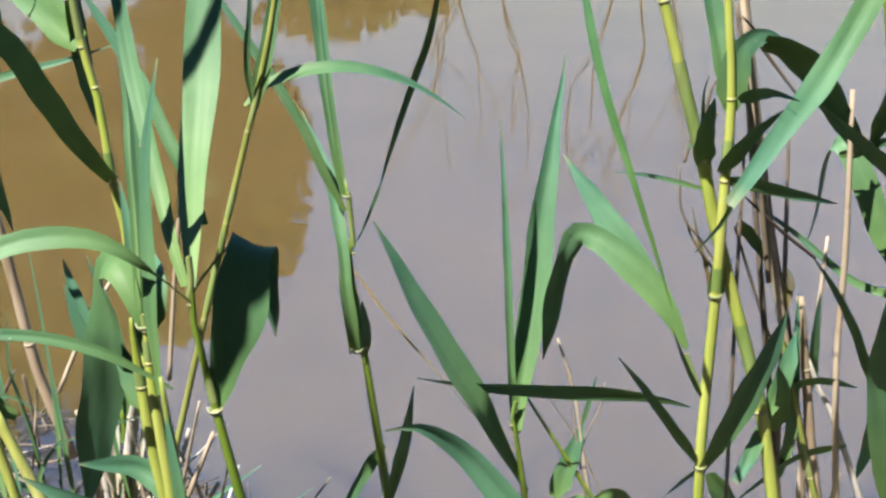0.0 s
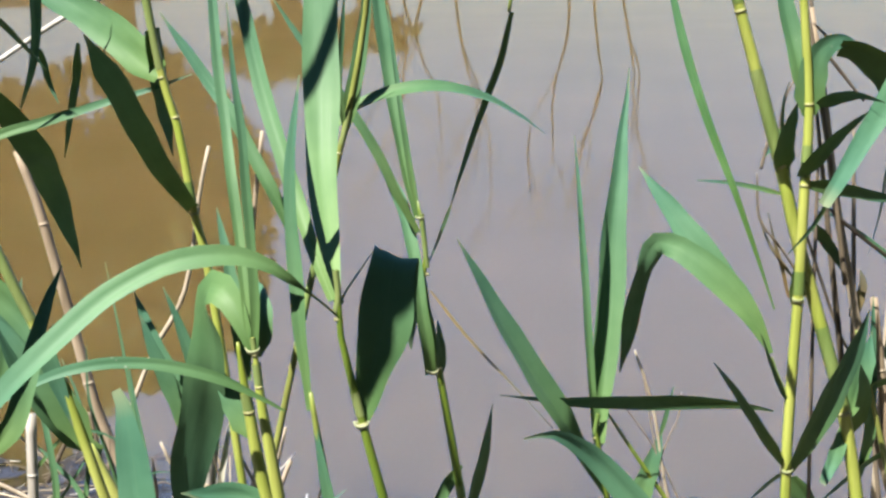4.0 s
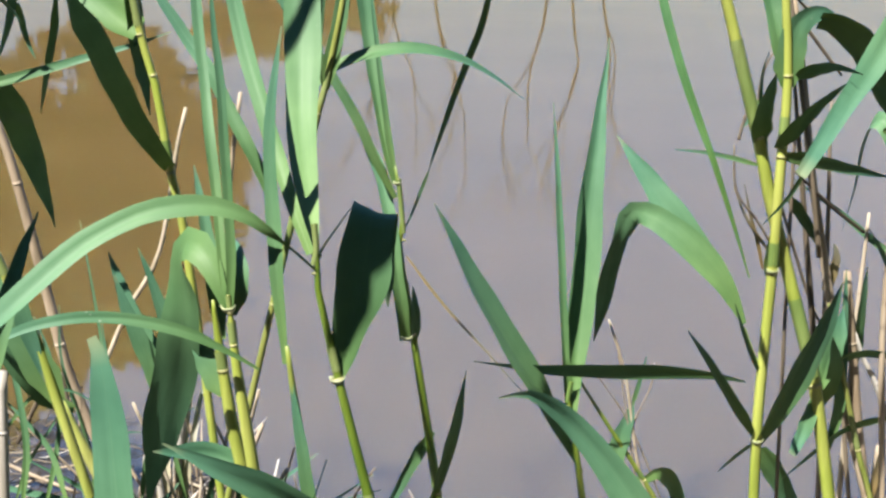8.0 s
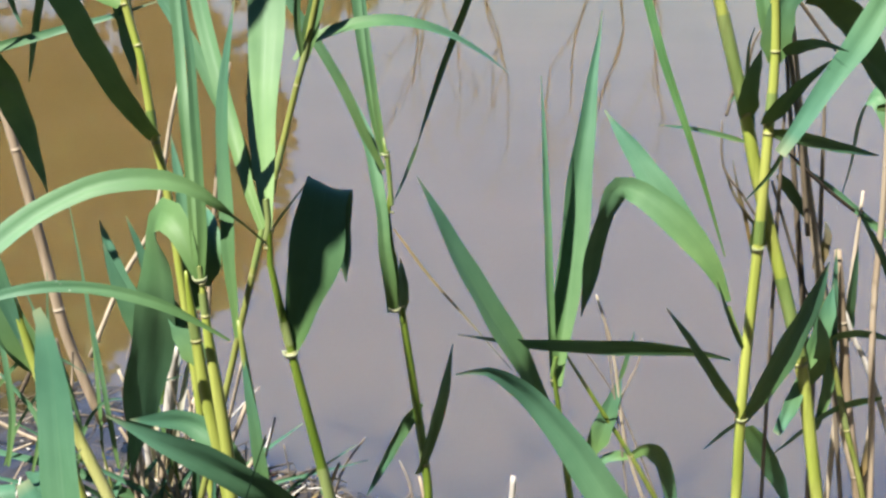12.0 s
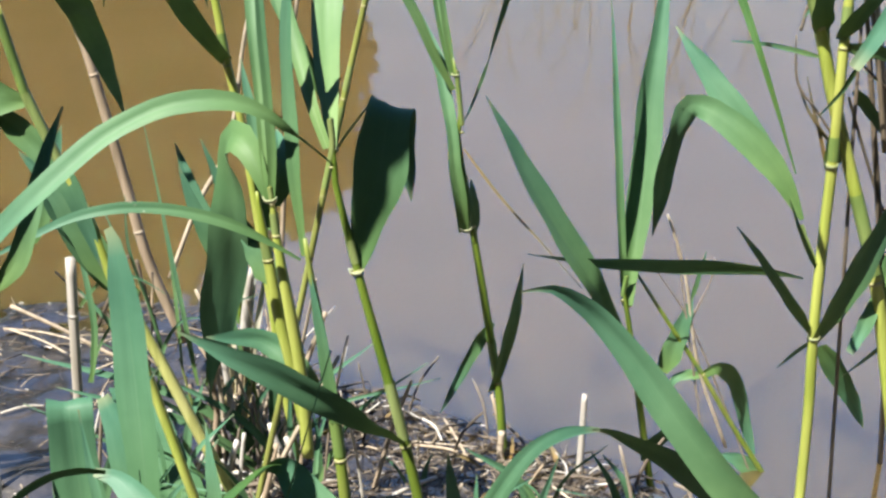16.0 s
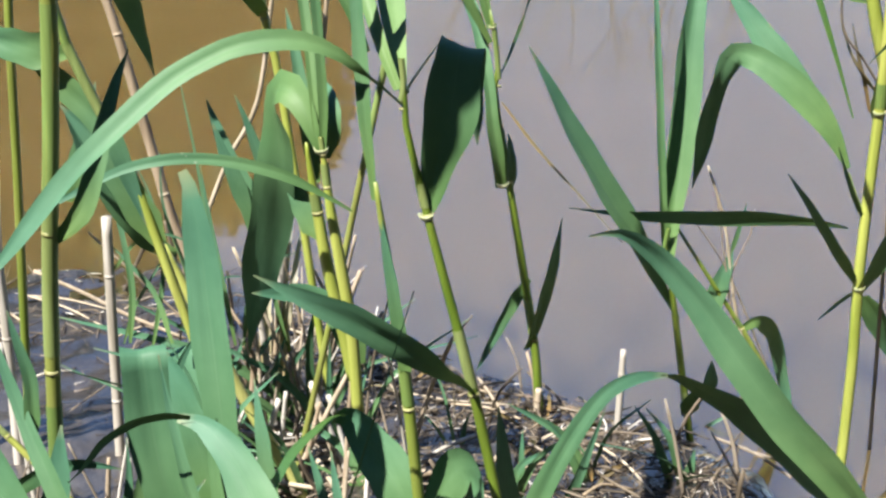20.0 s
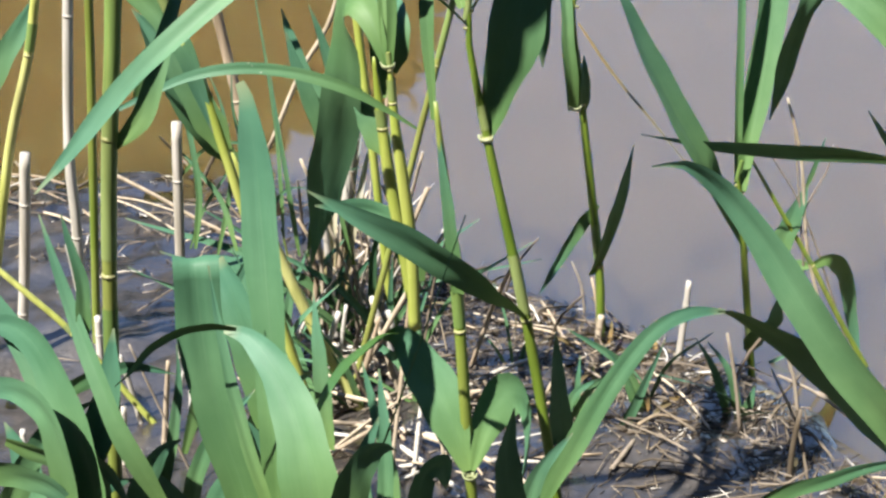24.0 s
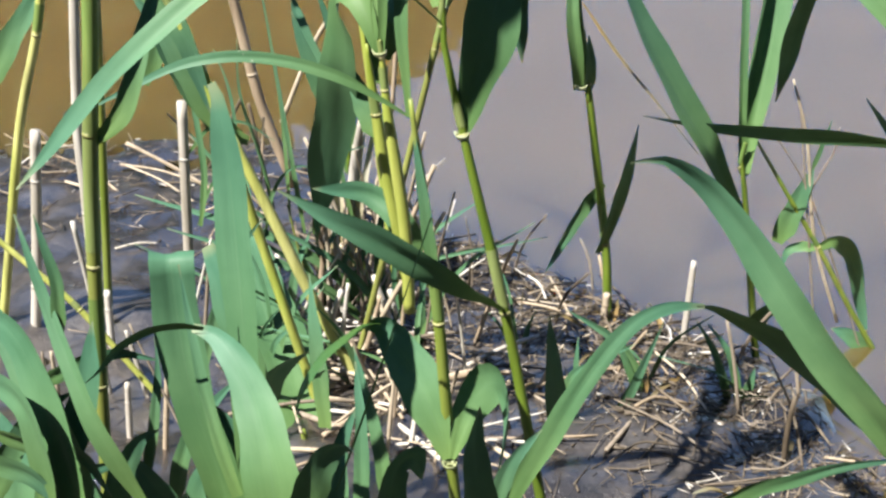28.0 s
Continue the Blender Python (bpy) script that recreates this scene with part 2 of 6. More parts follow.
# ---- building helpers ----
def mesh_object(name, verts, faces, mat, parent=None, uvs=None, smooth=True, label=""):
    me = bpy.data.meshes.new(name)
    me.from_pydata(verts, [], faces)
    if uvs:
        layer = me.uv_layers.new(name="blade")
        for loop in me.loops:
            layer.data[loop.index].uv = uvs[loop.vertex_index]
    if smooth:
        me.polygons.foreach_set("use_smooth", [True] * len(me.polygons))
    me.materials.append(mat)
    ob = new(name, me)
    if parent:
        ob.parent = parent
    if label:
        ob["label"] = label
    return ob


def spline(points, count):
    """Evenly spaced points on a smooth curve through the given ones."""
    p = [Vector(q) for q in points]
    if len(p) == 2:
        return [p[0].lerp(p[1], i / (count - 1)) for i in range(count)]
    p = [p[0] * 2 - p[1], *p, p[-1] * 2 - p[-2]]
    fine = []
    for a, b2, c, d in zip(p, p[1:], p[2:], p[3:]):
        for i in range(12):
            t = i / 12
            fine.append(0.5 * (2 * b2 + (c - a) * t + (2 * a - 5 * b2 + 4 * c - d) * t * t + (3 * b2 - a - 3 * c + d) * t ** 3))
    fine.append(p[-2])
    run = [0.0]
    for a, b2 in zip(fine, fine[1:]):
        run.append(run[-1] + (b2 - a).length)
    out, k = [], 0
    for i in range(count):
        s = run[-1] * i / (count - 1)
        while k < len(run) - 2 and run[k + 1] < s:
            k += 1
        out.append(fine[k].lerp(fine[k + 1], (s - run[k]) / max(run[k + 1] - run[k], 1e-9)))
    return out


def tube(points, r0, r1, sides=8, count=16, bumps=(), hollow=False):
    """Vertices and faces of a tapering stalk with swollen joints at the given shares of its length."""
    c = spline(points, count)
    verts, faces = [], []
    for i, q in enumerate(c):
        t = (c[min(i + 1, count - 1)] - c[max(i - 1, 0)]).normalized()
        a = t.cross(Vector((0.3, 1, 0.2))).normalized()
        b2 = t.cross(a)
        s = i / (count - 1)
        r = r0 + (r1 - r0) * s ** 4
        for k in range(sides):
            w = 2 * math.pi * k / sides
            verts.append(q + a * (r * math.cos(w)) + b2 * (r * math.sin(w)))
    for i in range(count - 1):
        for k in range(sides):
            k2 = (k + 1) % sides
            faces.append((i * sides + k, i * sides + k2, (i + 1) * sides + k2, (i + 1) * sides + k))
    faces.append(tuple(range(sides - 1, -1, -1)))
    faces.append(tuple((count - 1) * sides + k for k in range(sides)))
    return verts, faces


def blade(points, width, turn0, turn1, crease, count=30, blunt=False, start=0.45, seed=0.0, hang=False, bend=(0.0, 1.0), shape=None):
    """A long leaf along a curve: channelled cross-section, tapering tip, slightly wavy margin."""
    c = spline(points, count)
    verts, faces, uvs = [], [], []
    last, carried = None, Vector((0, -1, 0.12))
    for i, q in enumerate(c):
        s = i / (count - 1)
        t = (c[min(i + 1, count - 1)] - c[max(i - 1, 0)]).normalized()
        if last:
            carried.rotate(last.rotation_difference(t))
        carried = (carried - t * carried.dot(t)).normalized()
        if hang:
            broad = Vector((0, math.copysign(1, carried.y), 0))
            carried = carried.lerp((broad - t * broad.dot(t)).normalized(), 0.22 * abs(t.z)).normalized()
        last = t
        face = Matrix.Rotation(radians(turn0 + (turn1 - turn0) * min(1.0, max(0.0, (s - bend[0]) / (bend[1] - bend[0])))), 3, t) @ carried
        side = t.cross(face)
        if shape:
            at = s * (len(shape) - 1)
            k = min(int(at), len(shape) - 2)
            w = shape[k] + (shape[k + 1] - shape[k]) * (at - k)
        else:
            w = min(1.0, start + 3.2 * s)
            if not blunt:
                w *= max(0.0, 1 - s ** 2.6) ** 0.85
        w = max(w * width / 2, 0.0004)
        for k in range(7):
            o = (k - 3) / 3
            lift = crease * abs(o) * w + 0.05 * w * math.sin(9 * s + 5 * o + seed * 7)
            rim = 1 + 0.05 * math.sin(23 * s + seed * 11 + o)
            verts.append(q + side * (o * w * rim) + face * lift)
            uvs.append(((k / 6), s))
    for i in range(count - 1):
        for k in range(6):
            a = i * 7 + k
            faces.append((a, a + 1, a + 8, a + 7))
    return verts, faces, uvs


def reed(points, r0, r1, nodes=(), label="", mat=None, name="reed"):
    """A living reed: culm with pale joints. Points from the root upward."""
    root = new(name)
    root.location = points[0]
    tagged(root, label, name, name + "s at the water's edge")
    base = Vector(points[0])
    local = [Vector(p) - base for p in points]
    v, f = tube(local, r0, r1, count=26)
    culm = mesh_object("culm", v, f, mat or CULM, root)
    c = spline(local, 101)
    for s in nodes:
        k = min(99, max(1, round(s * 100)))
        t = (c[k + 1] - c[k - 1]).normalized()
        r = r0 + (r1 - r0) * s ** 4
        v, f = tube([c[k] - t * r * 0.32, c[k] + t * r * 0.32], r * 1.08, r * 1.05, count=2, sides=10)
        mesh_object("node", v, f, NODE, culm)
        top = min(100, k + round(7 + 5 * math.sin(k * 1.7)))
        if top - k > 3:
            v, f = tube([c[k + 1], c[(k + 1 + top) // 2], c[top]], r * 1.04, r * 1.06, count=8, sides=10)
            mesh_object("sheath", v, f[:-2], SHEATH, culm, label="grey-green leaf sheath round the stalk")
    return root


def collar(plant, place, r, lean):
    """The pale, flared collar where a leaf leaves its sheath."""
    p = Vector(place) - plant.location
    axis = Vector((lean, 0, 1)).normalized()
    verts, faces = [], []
    for j, (up, wide) in enumerate(((-0.25, 0.82), (0.05, 1.05), (0.35, 1.18), (0.45, 1.08), (0.1, 0.9))):
        for k in range(12):
            a = 2 * math.pi * k / 12
            ear = 0.35 * r * max(0.0, math.cos(a)) ** 6 + 0.35 * r * max(0.0, -math.cos(a)) ** 6
            verts.append(p + axis * (up * r + (ear if j > 1 else 0)) + Vector((math.cos(a) * r * wide * 0.92, math.sin(a) * r * wide * 0.8, 0)))
    for j in range(4):
        for k in range(12):
            k2 = (k + 1) % 12
            faces.append((j * 12 + k, j * 12 + k2, j * 12 + 12 + k2, j * 12 + 12 + k))
    return mesh_object("collar", verts, faces, COLLAR, plant, label="pale collar at the foot of a leaf")


leaf_count = 0


def leaf(plant, points, width, turn0=0, turn1=0, crease=0.25, blunt=False, start=0.45, mat=None, label="", hang=False, bend=(0.0, 1.0), shape=None):
    """A leaf of a reed, from its foot to its tip."""
    global leaf_count
    leaf_count += 1
    v, f, uv = blade([Vector(p) - plant.location for p in points], width, turn0, turn1, crease, blunt=blunt, start=start, seed=leaf_count * 0.37 % 1, hang=hang, bend=bend, shape=shape)
    return mesh_object("leaf", v, f, mat or LEAF, plant, uv, label=label)


def stalk(points, r0, r1, mat, label, leaves=()):
    """A dead reed stalk, standing or leaning."""
    root = new("dead_stalk")
    root.location = points[0]
    tagged(root, label, "dead reed", "dead stalks")
    base = Vector(points[0])
    local = [Vector(p) - base for p in points]
    v, f = tube(local, r0, r1, count=18)
    mesh_object("stem", v, f, mat, root)
    c = spline(local, 41)
    for s in (0.35, 0.8):
        k = round(s * 40)
        t = (c[k + 1] - c[k - 1]).normalized()
        r = r0 + (r1 - r0) * s ** 4
        v, f = tube([c[k] - t * r * 0.3, c[k] + t * r * 0.3], r * 1.07, r * 1.05, count=2)
        mesh_object("node", v, f, mat, root)
    return root


# ---- ground and water ----
def shore(x):
    """Distance of the waterline from the origin, along y."""
    bay = min(1.0, max(0.0, (-0.06 - x) / 0.15))
    return min(1.40, 1.14 - 0.72 * x + 0.07 * bay) - 1.4 * max(0.0, x - 0.22)


def ground_height(x, y):
    """Flat muddy bank that dips under the pond, rises behind, and comes up again on the far side."""
    d = y - shore(max(-3.0, min(0.9, x)))
    z = -0.16 * d - 0.004 if d > 0 else min(0.016, -0.10 * d) - 0.004
    z = max(-0.6, z)
    if y < -0.6:
        z = 0.04 + 0.18 * (-0.6 - y)
    far = y - 14.5 - 0.5 * math.sin(x * 0.3)
    if far > 0:
        z = max(z, -0.6) + min(0.95, 0.5 * far)
    z = min(z, 1.2)
    near = abs(x) < 2 and abs(y - 1) < 2
    if near:
        z += 0.012 * noise.noise((x * 9, y * 9, 0.3)) + 0.010 * noise.noise((x * 27, y * 27, 1.7)) + 0.006 * noise.noise((x * 70, y * 70, 4.0))
    return z


def grid(xs, ys, height):
    v = [(x, y, height(x, y)) for y in ys for x in xs]
    w = len(xs)
    f = [(j * w + i, j * w + i + 1, (j + 1) * w + i + 1, (j + 1) * w + i) for j in range(len(ys) - 1) for i in range(w - 1)]
    return v, f


def steps(marks, fine_from, fine_to, fine):
    inner = list(np.arange(fine_from, fine_to, fine))
    return [m for m in marks if m < fine_from] + inner + [m for m in marks if m > fine_to]


marks = [-400, -150, -60, -30, -20, -14, -10, -7, -5, -3.5, -2.4, -1.7, -1.3, -1.1, 1.2, 1.5, 2.0, 2.6, 3.4, 4.4, 5.5, 7, 9, 11, 12.5, 13.2, 14, 15, 16, 18, 22, 30, 60, 150, 400]
v, f = grid(steps(marks, -0.95, 0.95, 0.014), steps([m for m in marks if m not in (1.2, 1.5)], 0.45, 1.95, 0.014), ground_height)
tagged(mesh_object("ground", v, f, MUD), "dark wet mud of the pond bank, near part blackened to cut bounced light", "ground", kind="structure")
v, f = grid([-60, 60], [-0.62, 16], lambda x, y: 0.0)
tagged(mesh_object("water", v, f, WATER), "still muddy brown pond water mirroring the sky", "water", kind="structure")


def crown_tree(x, y, height, spread, label, count, seed):
    """A leafy tree, on the far bank or added behind: trunk, limbs and a crown of many small leaf clumps."""
    rng = random.Random(seed)
    root = new("tree")
    root.location = (x, y, 0.3)
    tagged(root, label, "tree", "trees on the far bank")
    v, f = tube([(0, 0, -0.2), (0.1, 0, height * 0.4), (-0.1, 0.1, height * 0.85)], 0.16, 0.04)
    mesh_object("trunk", v, f, BARK, root)
    verts, faces = [], []
    for k in range(9):
        a, h = rng.uniform(0, 6.28), rng.uniform(0.25, 0.8)
        tip = (spread * 0.8 * math.cos(a), spread * 0.5 * math.sin(a), height * (h + 0.15))
        v, f = tube([(0, 0, height * h * 0.8), (tip[0] * 0.5, tip[1] * 0.5, height * h), tip], 0.05, 0.012, sides=5, count=6)
        o = len(verts)
        verts += v
        faces += [tuple(i + o for i in q) for q in f]
    mesh_object("limbs", verts, faces, BARK, root)
    verts, faces = [], []
    while len(verts) < count * 4:
        p = Vector((rng.uniform(-1, 1), rng.uniform(-1, 1), rng.uniform(-1, 1)))
        if p.length > 1 or noise.noise(p * 2.3 + Vector((seed, 0, 0))) < -0.12:
            continue
        c = Vector((p.x * spread, p.y * spread * 0.7, height * 0.55 + p.z * height * 0.47))
        a = Vector((rng.uniform(-1, 1), rng.uniform(-1, 1), rng.uniform(-1, 1))).normalized() * rng.uniform(0.06, 0.13)
        b2 = a.cross(Vector((rng.uniform(-1, 1), 0.4, rng.uniform(-1, 1)))).normalized() * a.length * 0.7
        o = len(verts)
        verts += [c - a, c + b2, c + a, c - b2]
        faces.append((o, o + 1, o + 2, o + 3))
    mesh_object("crown", verts, faces, CROWN, root, [(0.3, 0.5)] * len(verts), smooth=False)


def bare_shrub(x, y, height, seed):
    """A leafless shrub whose branches fork again and again."""
    rng = random.Random(seed)
    root = new("bare_shrub")
    root.location = (x, y, 0.3)
    tagged(root, "leafless shrub with thin dark branches on the far bank", "shrub")

    def fork(p, d, length, r, depth):
        q = [p]
        for _ in range(3):
            d = (d + Vector((rng.uniform(-0.3, 0.3), rng.uniform(-0.2, 0.2), rng.uniform(-0.05, 0.2)))).normalized()
            q.append(q[-1] + d * length / 3)
        v, f = tube(q, r, r * 0.6, sides=5, count=7)
        mesh_object("branch", v, f, BARK, root)
        if depth:
            for _ in range(2):
                fork(q[rng.choice((2, 3))], (d + Vector((rng.uniform(-0.6, 0.6), rng.uniform(-0.3, 0.3), 0.1))).normalized(), length * 0.75, r * 0.62, depth - 1)

    for k in range(3):
        fork(Vector((0.3 * k - 0.3, 0, -0.3)), Vector((rng.uniform(-0.35, 0.35), 0, 1)), height * 0.34, 0.017, 4)


# Rank growth on the bank behind, reeds both sides: unseen, added to block skylight.
def thicket(name, spots, label):
    verts, faces = [], []
    rng = random.Random(name)
    for x, y, h in spots:
        for _ in range(5):
            a, lean, length = rng.uniform(0, 6.28), rng.uniform(0.05, 0.5), h * rng.uniform(0.6, 1.0)
            foot = Vector((x + rng.gauss(0, 0.1), y + rng.gauss(0, 0.1), 0.0))
            d = Vector((math.cos(a), math.sin(a), 0))
            v, f, _ = blade([foot, foot + d * lean * 0.3 + Vector((0, 0, length * 0.6)), foot + d * lean * length + Vector((0, 0, length * 0.95))], rng.uniform(0.03, 0.06), 0, rng.uniform(-90, 90), 0.2, count=6)
            o = len(verts)
            verts += v
            faces += [tuple(i + o for i in q) for q in f]
    tagged(mesh_object(name, verts, faces, LEAF, None, [(0.3, 0.5)] * len(verts)), label, "vegetation", kind="stuff")


spots = random.Random(4)
thicket("bank_growth", [(spots.gauss(0, 1.9), min(-1.2, spots.gauss(-2.0, 0.5)), spots.uniform(1.3, 2.4)) for _ in range(420)], "dense green growth added unseen on the bank to block skylight")
thicket("reed_bed", [(near_side + math.copysign(abs(spots.gauss(0, 0.8)), near_side), min(1.15, spots.gauss(0.2, 0.5)), spots.uniform(0.8, 1.6)) for near_side in (-1.75, 1.05) for _ in range(150)], "dense green reeds added unseen along the bank to block skylight")

crown_tree(-0.55, 13.9, 0.75, 0.8, "low leafy bush on the far bank", 420, 1)
crown_tree(0.35, 13.7, 0.45, 0.6, "low sparse bush on the far bank", 170, 31)
crown_tree(-2.3, 14.2, 4.2, 1.6, "leafy dark green bush on the far bank", 9500, 2)
crown_tree(-4.5, 14.6, 5.6, 2.3, "leafy dark green tree on the far bank", 11000, 3)
for k in range(8):
    crown_tree(-5.9 - 1.9 * k, 15.0 + 0.7 * (k % 3), 8.5 + 1.6 * (k % 2), 2.5, "tall leafy dark green tree on the far bank", 8000, 4 + k)
# Ring of unseen trees behind the camera, added to keep skylight off shaded leaves.
for k in range(14):
    a = math.pi * (0.92 + 1.16 * k / 13)
    crown_tree(10.5 * math.cos(a), 9.5 * math.sin(a) + 1.0, 9.5 + 1.2 * (k % 3), 2.8, "leafy green tree added unseen behind the bank to block skylight", 6500, 20 + k)
bare_shrub(1.0, 14.2, 3.2, 5)
bare_shrub(2.9, 14.6, 3.6, 8)


# ---- living reeds ----
reed_a = reed([(0.070, 0.640, -0.030), (0.047, 0.640, 0.097), (0.023, 0.640, 0.227), (0.000, 0.640, 0.330), (-0.012, 0.640, 0.390), (-0.011, 0.640, 0.398), (-0.012, 0.640, 0.417)], 0.0034, 0.0012, (0.575, 0.806, 0.940, ), "tall green reed with long drooping leaves", CULM)
leaf(reed_a, [(-0.012, 0.645, 0.400), (-0.014, 0.662, 0.415), (-0.017, 0.690, 0.437), (-0.018, 0.720, 0.462), (-0.017, 0.745, 0.497), (-0.016, 0.765, 0.543), (-0.014, 0.785, 0.609), (-0.014, 0.800, 0.680)], 0.0212, 0, 0, 0.12, shape=(0.25, 0.62, 0.85, 1.0, 0.98, 0.9, 0.6, 0.0))
leaf(reed_a, [(-0.014, 0.640, 0.401), (-0.022, 0.652, 0.421), (-0.030, 0.670, 0.444), (-0.038, 0.685, 0.468), (-0.046, 0.700, 0.493), (-0.052, 0.710, 0.519), (-0.060, 0.720, 0.557), (-0.068, 0.730, 0.597)], 0.0090, 0, 0, 0.35, shape=(0.5, 0.8, 0.95, 1.0, 1.0, 0.9, 0.6, 0.0))
leaf(reed_a, [(-0.009, 0.640, 0.390), (-0.021, 0.636, 0.403), (-0.033, 0.632, 0.414), (-0.045, 0.629, 0.423), (-0.058, 0.626, 0.429), (-0.074, 0.623, 0.431), (-0.093, 0.620, 0.429), (-0.111, 0.615, 0.422), (-0.127, 0.610, 0.413), (-0.150, 0.600, 0.395), (-0.170, 0.595, 0.377), (-0.189, 0.590, 0.356), (-0.208, 0.585, 0.334), (-0.222, 0.580, 0.319)], 0.0118, -60, 42, 0.20, bend=(0.10, 0.18), shape=(0.22, 0.3, 0.5, 0.85, 1.0, 1.0, 1.0, 1.0, 0.98, 0.95, 0.9, 0.8, 0.5, 0.0))
leaf(reed_a, [(-0.001, 0.640, 0.330), (0.002, 0.642, 0.342), (0.005, 0.644, 0.356), (0.010, 0.646, 0.375), (0.014, 0.648, 0.393), (0.016, 0.650, 0.407), (0.018, 0.652, 0.418), (0.019, 0.657, 0.419), (0.020, 0.663, 0.413), (0.022, 0.670, 0.394), (0.026, 0.675, 0.375), (0.028, 0.680, 0.359)], 0.0289, 0, 0, 0.22, shape=(0.12, 0.4, 0.62, 0.88, 1.0, 0.95, 0.84, 0.82, 0.75, 0.55, 0.3, 0.0))
leaf(reed_a, [(0.023, 0.640, 0.227), (0.014, 0.615, 0.247), (0.004, 0.595, 0.263), (-0.011, 0.580, 0.282), (-0.027, 0.573, 0.296), (-0.044, 0.568, 0.309), (-0.061, 0.565, 0.319), (-0.084, 0.565, 0.331)], 0.0164, 10, 10, 0.20, shape=(0.12, 0.25, 0.45, 0.8, 1.0, 0.95, 0.6, 0.0))
leaf(reed_a, [(-0.013, 0.645, 0.393), (-0.008, 0.652, 0.401), (-0.001, 0.660, 0.409), (0.009, 0.670, 0.420)], 0.0027, 60, 60, 0.20)
reed_d = reed([(-0.052, 0.800, 0.131), (-0.054, 0.800, 0.195), (-0.059, 0.800, 0.241), (-0.064, 0.800, 0.281), (-0.067, 0.800, 0.320), (-0.068, 0.800, 0.331)], 0.0046, 0.0010, (0.936, 0.833, ), "yellowish green reed with long leaves, standing in mud", CULM_YELLOW)
leaf(reed_d, [(-0.069, 0.800, 0.321), (-0.072, 0.810, 0.355), (-0.075, 0.825, 0.389), (-0.079, 0.840, 0.424), (-0.083, 0.860, 0.458), (-0.087, 0.875, 0.493), (-0.090, 0.890, 0.551), (-0.093, 0.900, 0.612)], 0.0071, 10, 10, 0.30, shape=(0.7, 0.9, 1.0, 1.0, 1.0, 1.0, 0.7, 0.0))
leaf(reed_d, [(-0.067, 0.800, 0.321), (-0.065, 0.800, 0.358), (-0.066, 0.800, 0.395), (-0.067, 0.800, 0.431), (-0.068, 0.800, 0.467), (-0.071, 0.800, 0.501), (-0.073, 0.800, 0.544)], 0.0066, -10, -10, 0.35, shape=(0.7, 1.0, 1.0, 1.0, 0.8, 0.5, 0.0))
leaf(reed_d, [(-0.069, 0.800, 0.321), (-0.074, 0.803, 0.336), (-0.081, 0.810, 0.351), (-0.090, 0.820, 0.359), (-0.098, 0.828, 0.356), (-0.101, 0.832, 0.345), (-0.100, 0.838, 0.324), (-0.103, 0.845, 0.295), (-0.112, 0.868, 0.251), (-0.124, 0.890, 0.207), (-0.136, 0.915, 0.157), (-0.147, 0.940, 0.109)], 0.0317, 0, 0, 0.10, hang=True, shape=(0.15, 0.5, 0.85, 0.95, 1.0, 1.0, 1.0, 0.98, 0.8, 0.5, 0.2, 0.0))
leaf(reed_d, [(-0.068, 0.820, 0.311), (-0.063, 0.820, 0.334), (-0.064, 0.830, 0.350), (-0.068, 0.850, 0.357)], 0.0152, 20, 20, 0.30)
leaf(reed_d, [(-0.049, 0.790, 0.283), (-0.066, 0.785, 0.296), (-0.090, 0.780, 0.311), (-0.118, 0.775, 0.322), (-0.142, 0.770, 0.327), (-0.165, 0.765, 0.328), (-0.189, 0.760, 0.324), (-0.212, 0.750, 0.315), (-0.231, 0.740, 0.307), (-0.246, 0.730, 0.300)], 0.0078, 30, 30, 0.20, shape=(0.2, 0.5, 0.95, 1.0, 1.0, 0.95, 0.85, 0.6, 0.35, 0.0))
reed_d2 = reed([(-0.055, 0.815, 0.149), (-0.062, 0.815, 0.196), (-0.069, 0.815, 0.234), (-0.074, 0.815, 0.275), (-0.078, 0.815, 0.311), (-0.079, 0.815, 0.323)], 0.0048, 0.0010, (0.721, ), "yellowish green reed with long leaves, standing in mud", CULM_YELLOW)
leaf(reed_d2, [(-0.075, 0.840, 0.247), (-0.084, 0.845, 0.264), (-0.091, 0.849, 0.279), (-0.098, 0.853, 0.295)], 0.0188, 0, 0, 0.20)
leaf(reed_d2, [(-0.052, 0.840, 0.148), (-0.062, 0.840, 0.182), (-0.087, 0.850, 0.199), (-0.126, 0.840, 0.206)], 0.0219, 0, 0, 0.20)
leaf(reed_d2, [(-0.076, 0.840, 0.287), (-0.080, 0.849, 0.320), (-0.086, 0.861, 0.363), (-0.093, 0.871, 0.402)], 0.0117, 10, 10, 0.35)
reed_m = reed([(-0.123, 0.900, -0.030), (-0.078, 0.900, 0.149), (-0.064, 0.900, 0.206), (-0.043, 0.900, 0.293), (-0.025, 0.900, 0.366), (-0.008, 0.900, 0.433), (-0.003, 0.900, 0.451), (0.012, 0.900, 0.523), (0.018, 0.900, 0.580)], 0.0026, 0.0018, (0.531, 0.651, 0.761, ), "tall green reed with long drooping leaves", CULM)
leaf(reed_m, [(-0.010, 0.900, 0.450), (-0.000, 0.905, 0.461), (0.014, 0.908, 0.468), (0.033, 0.910, 0.474), (0.057, 0.912, 0.476), (0.081, 0.920, 0.472), (0.105, 0.935, 0.462), (0.129, 0.950, 0.447), (0.148, 0.960, 0.432)], 0.0111, -38, -38, 0.20, shape=(0.3, 0.8, 1.0, 1.0, 1.0, 0.9, 0.7, 0.4, 0.0))
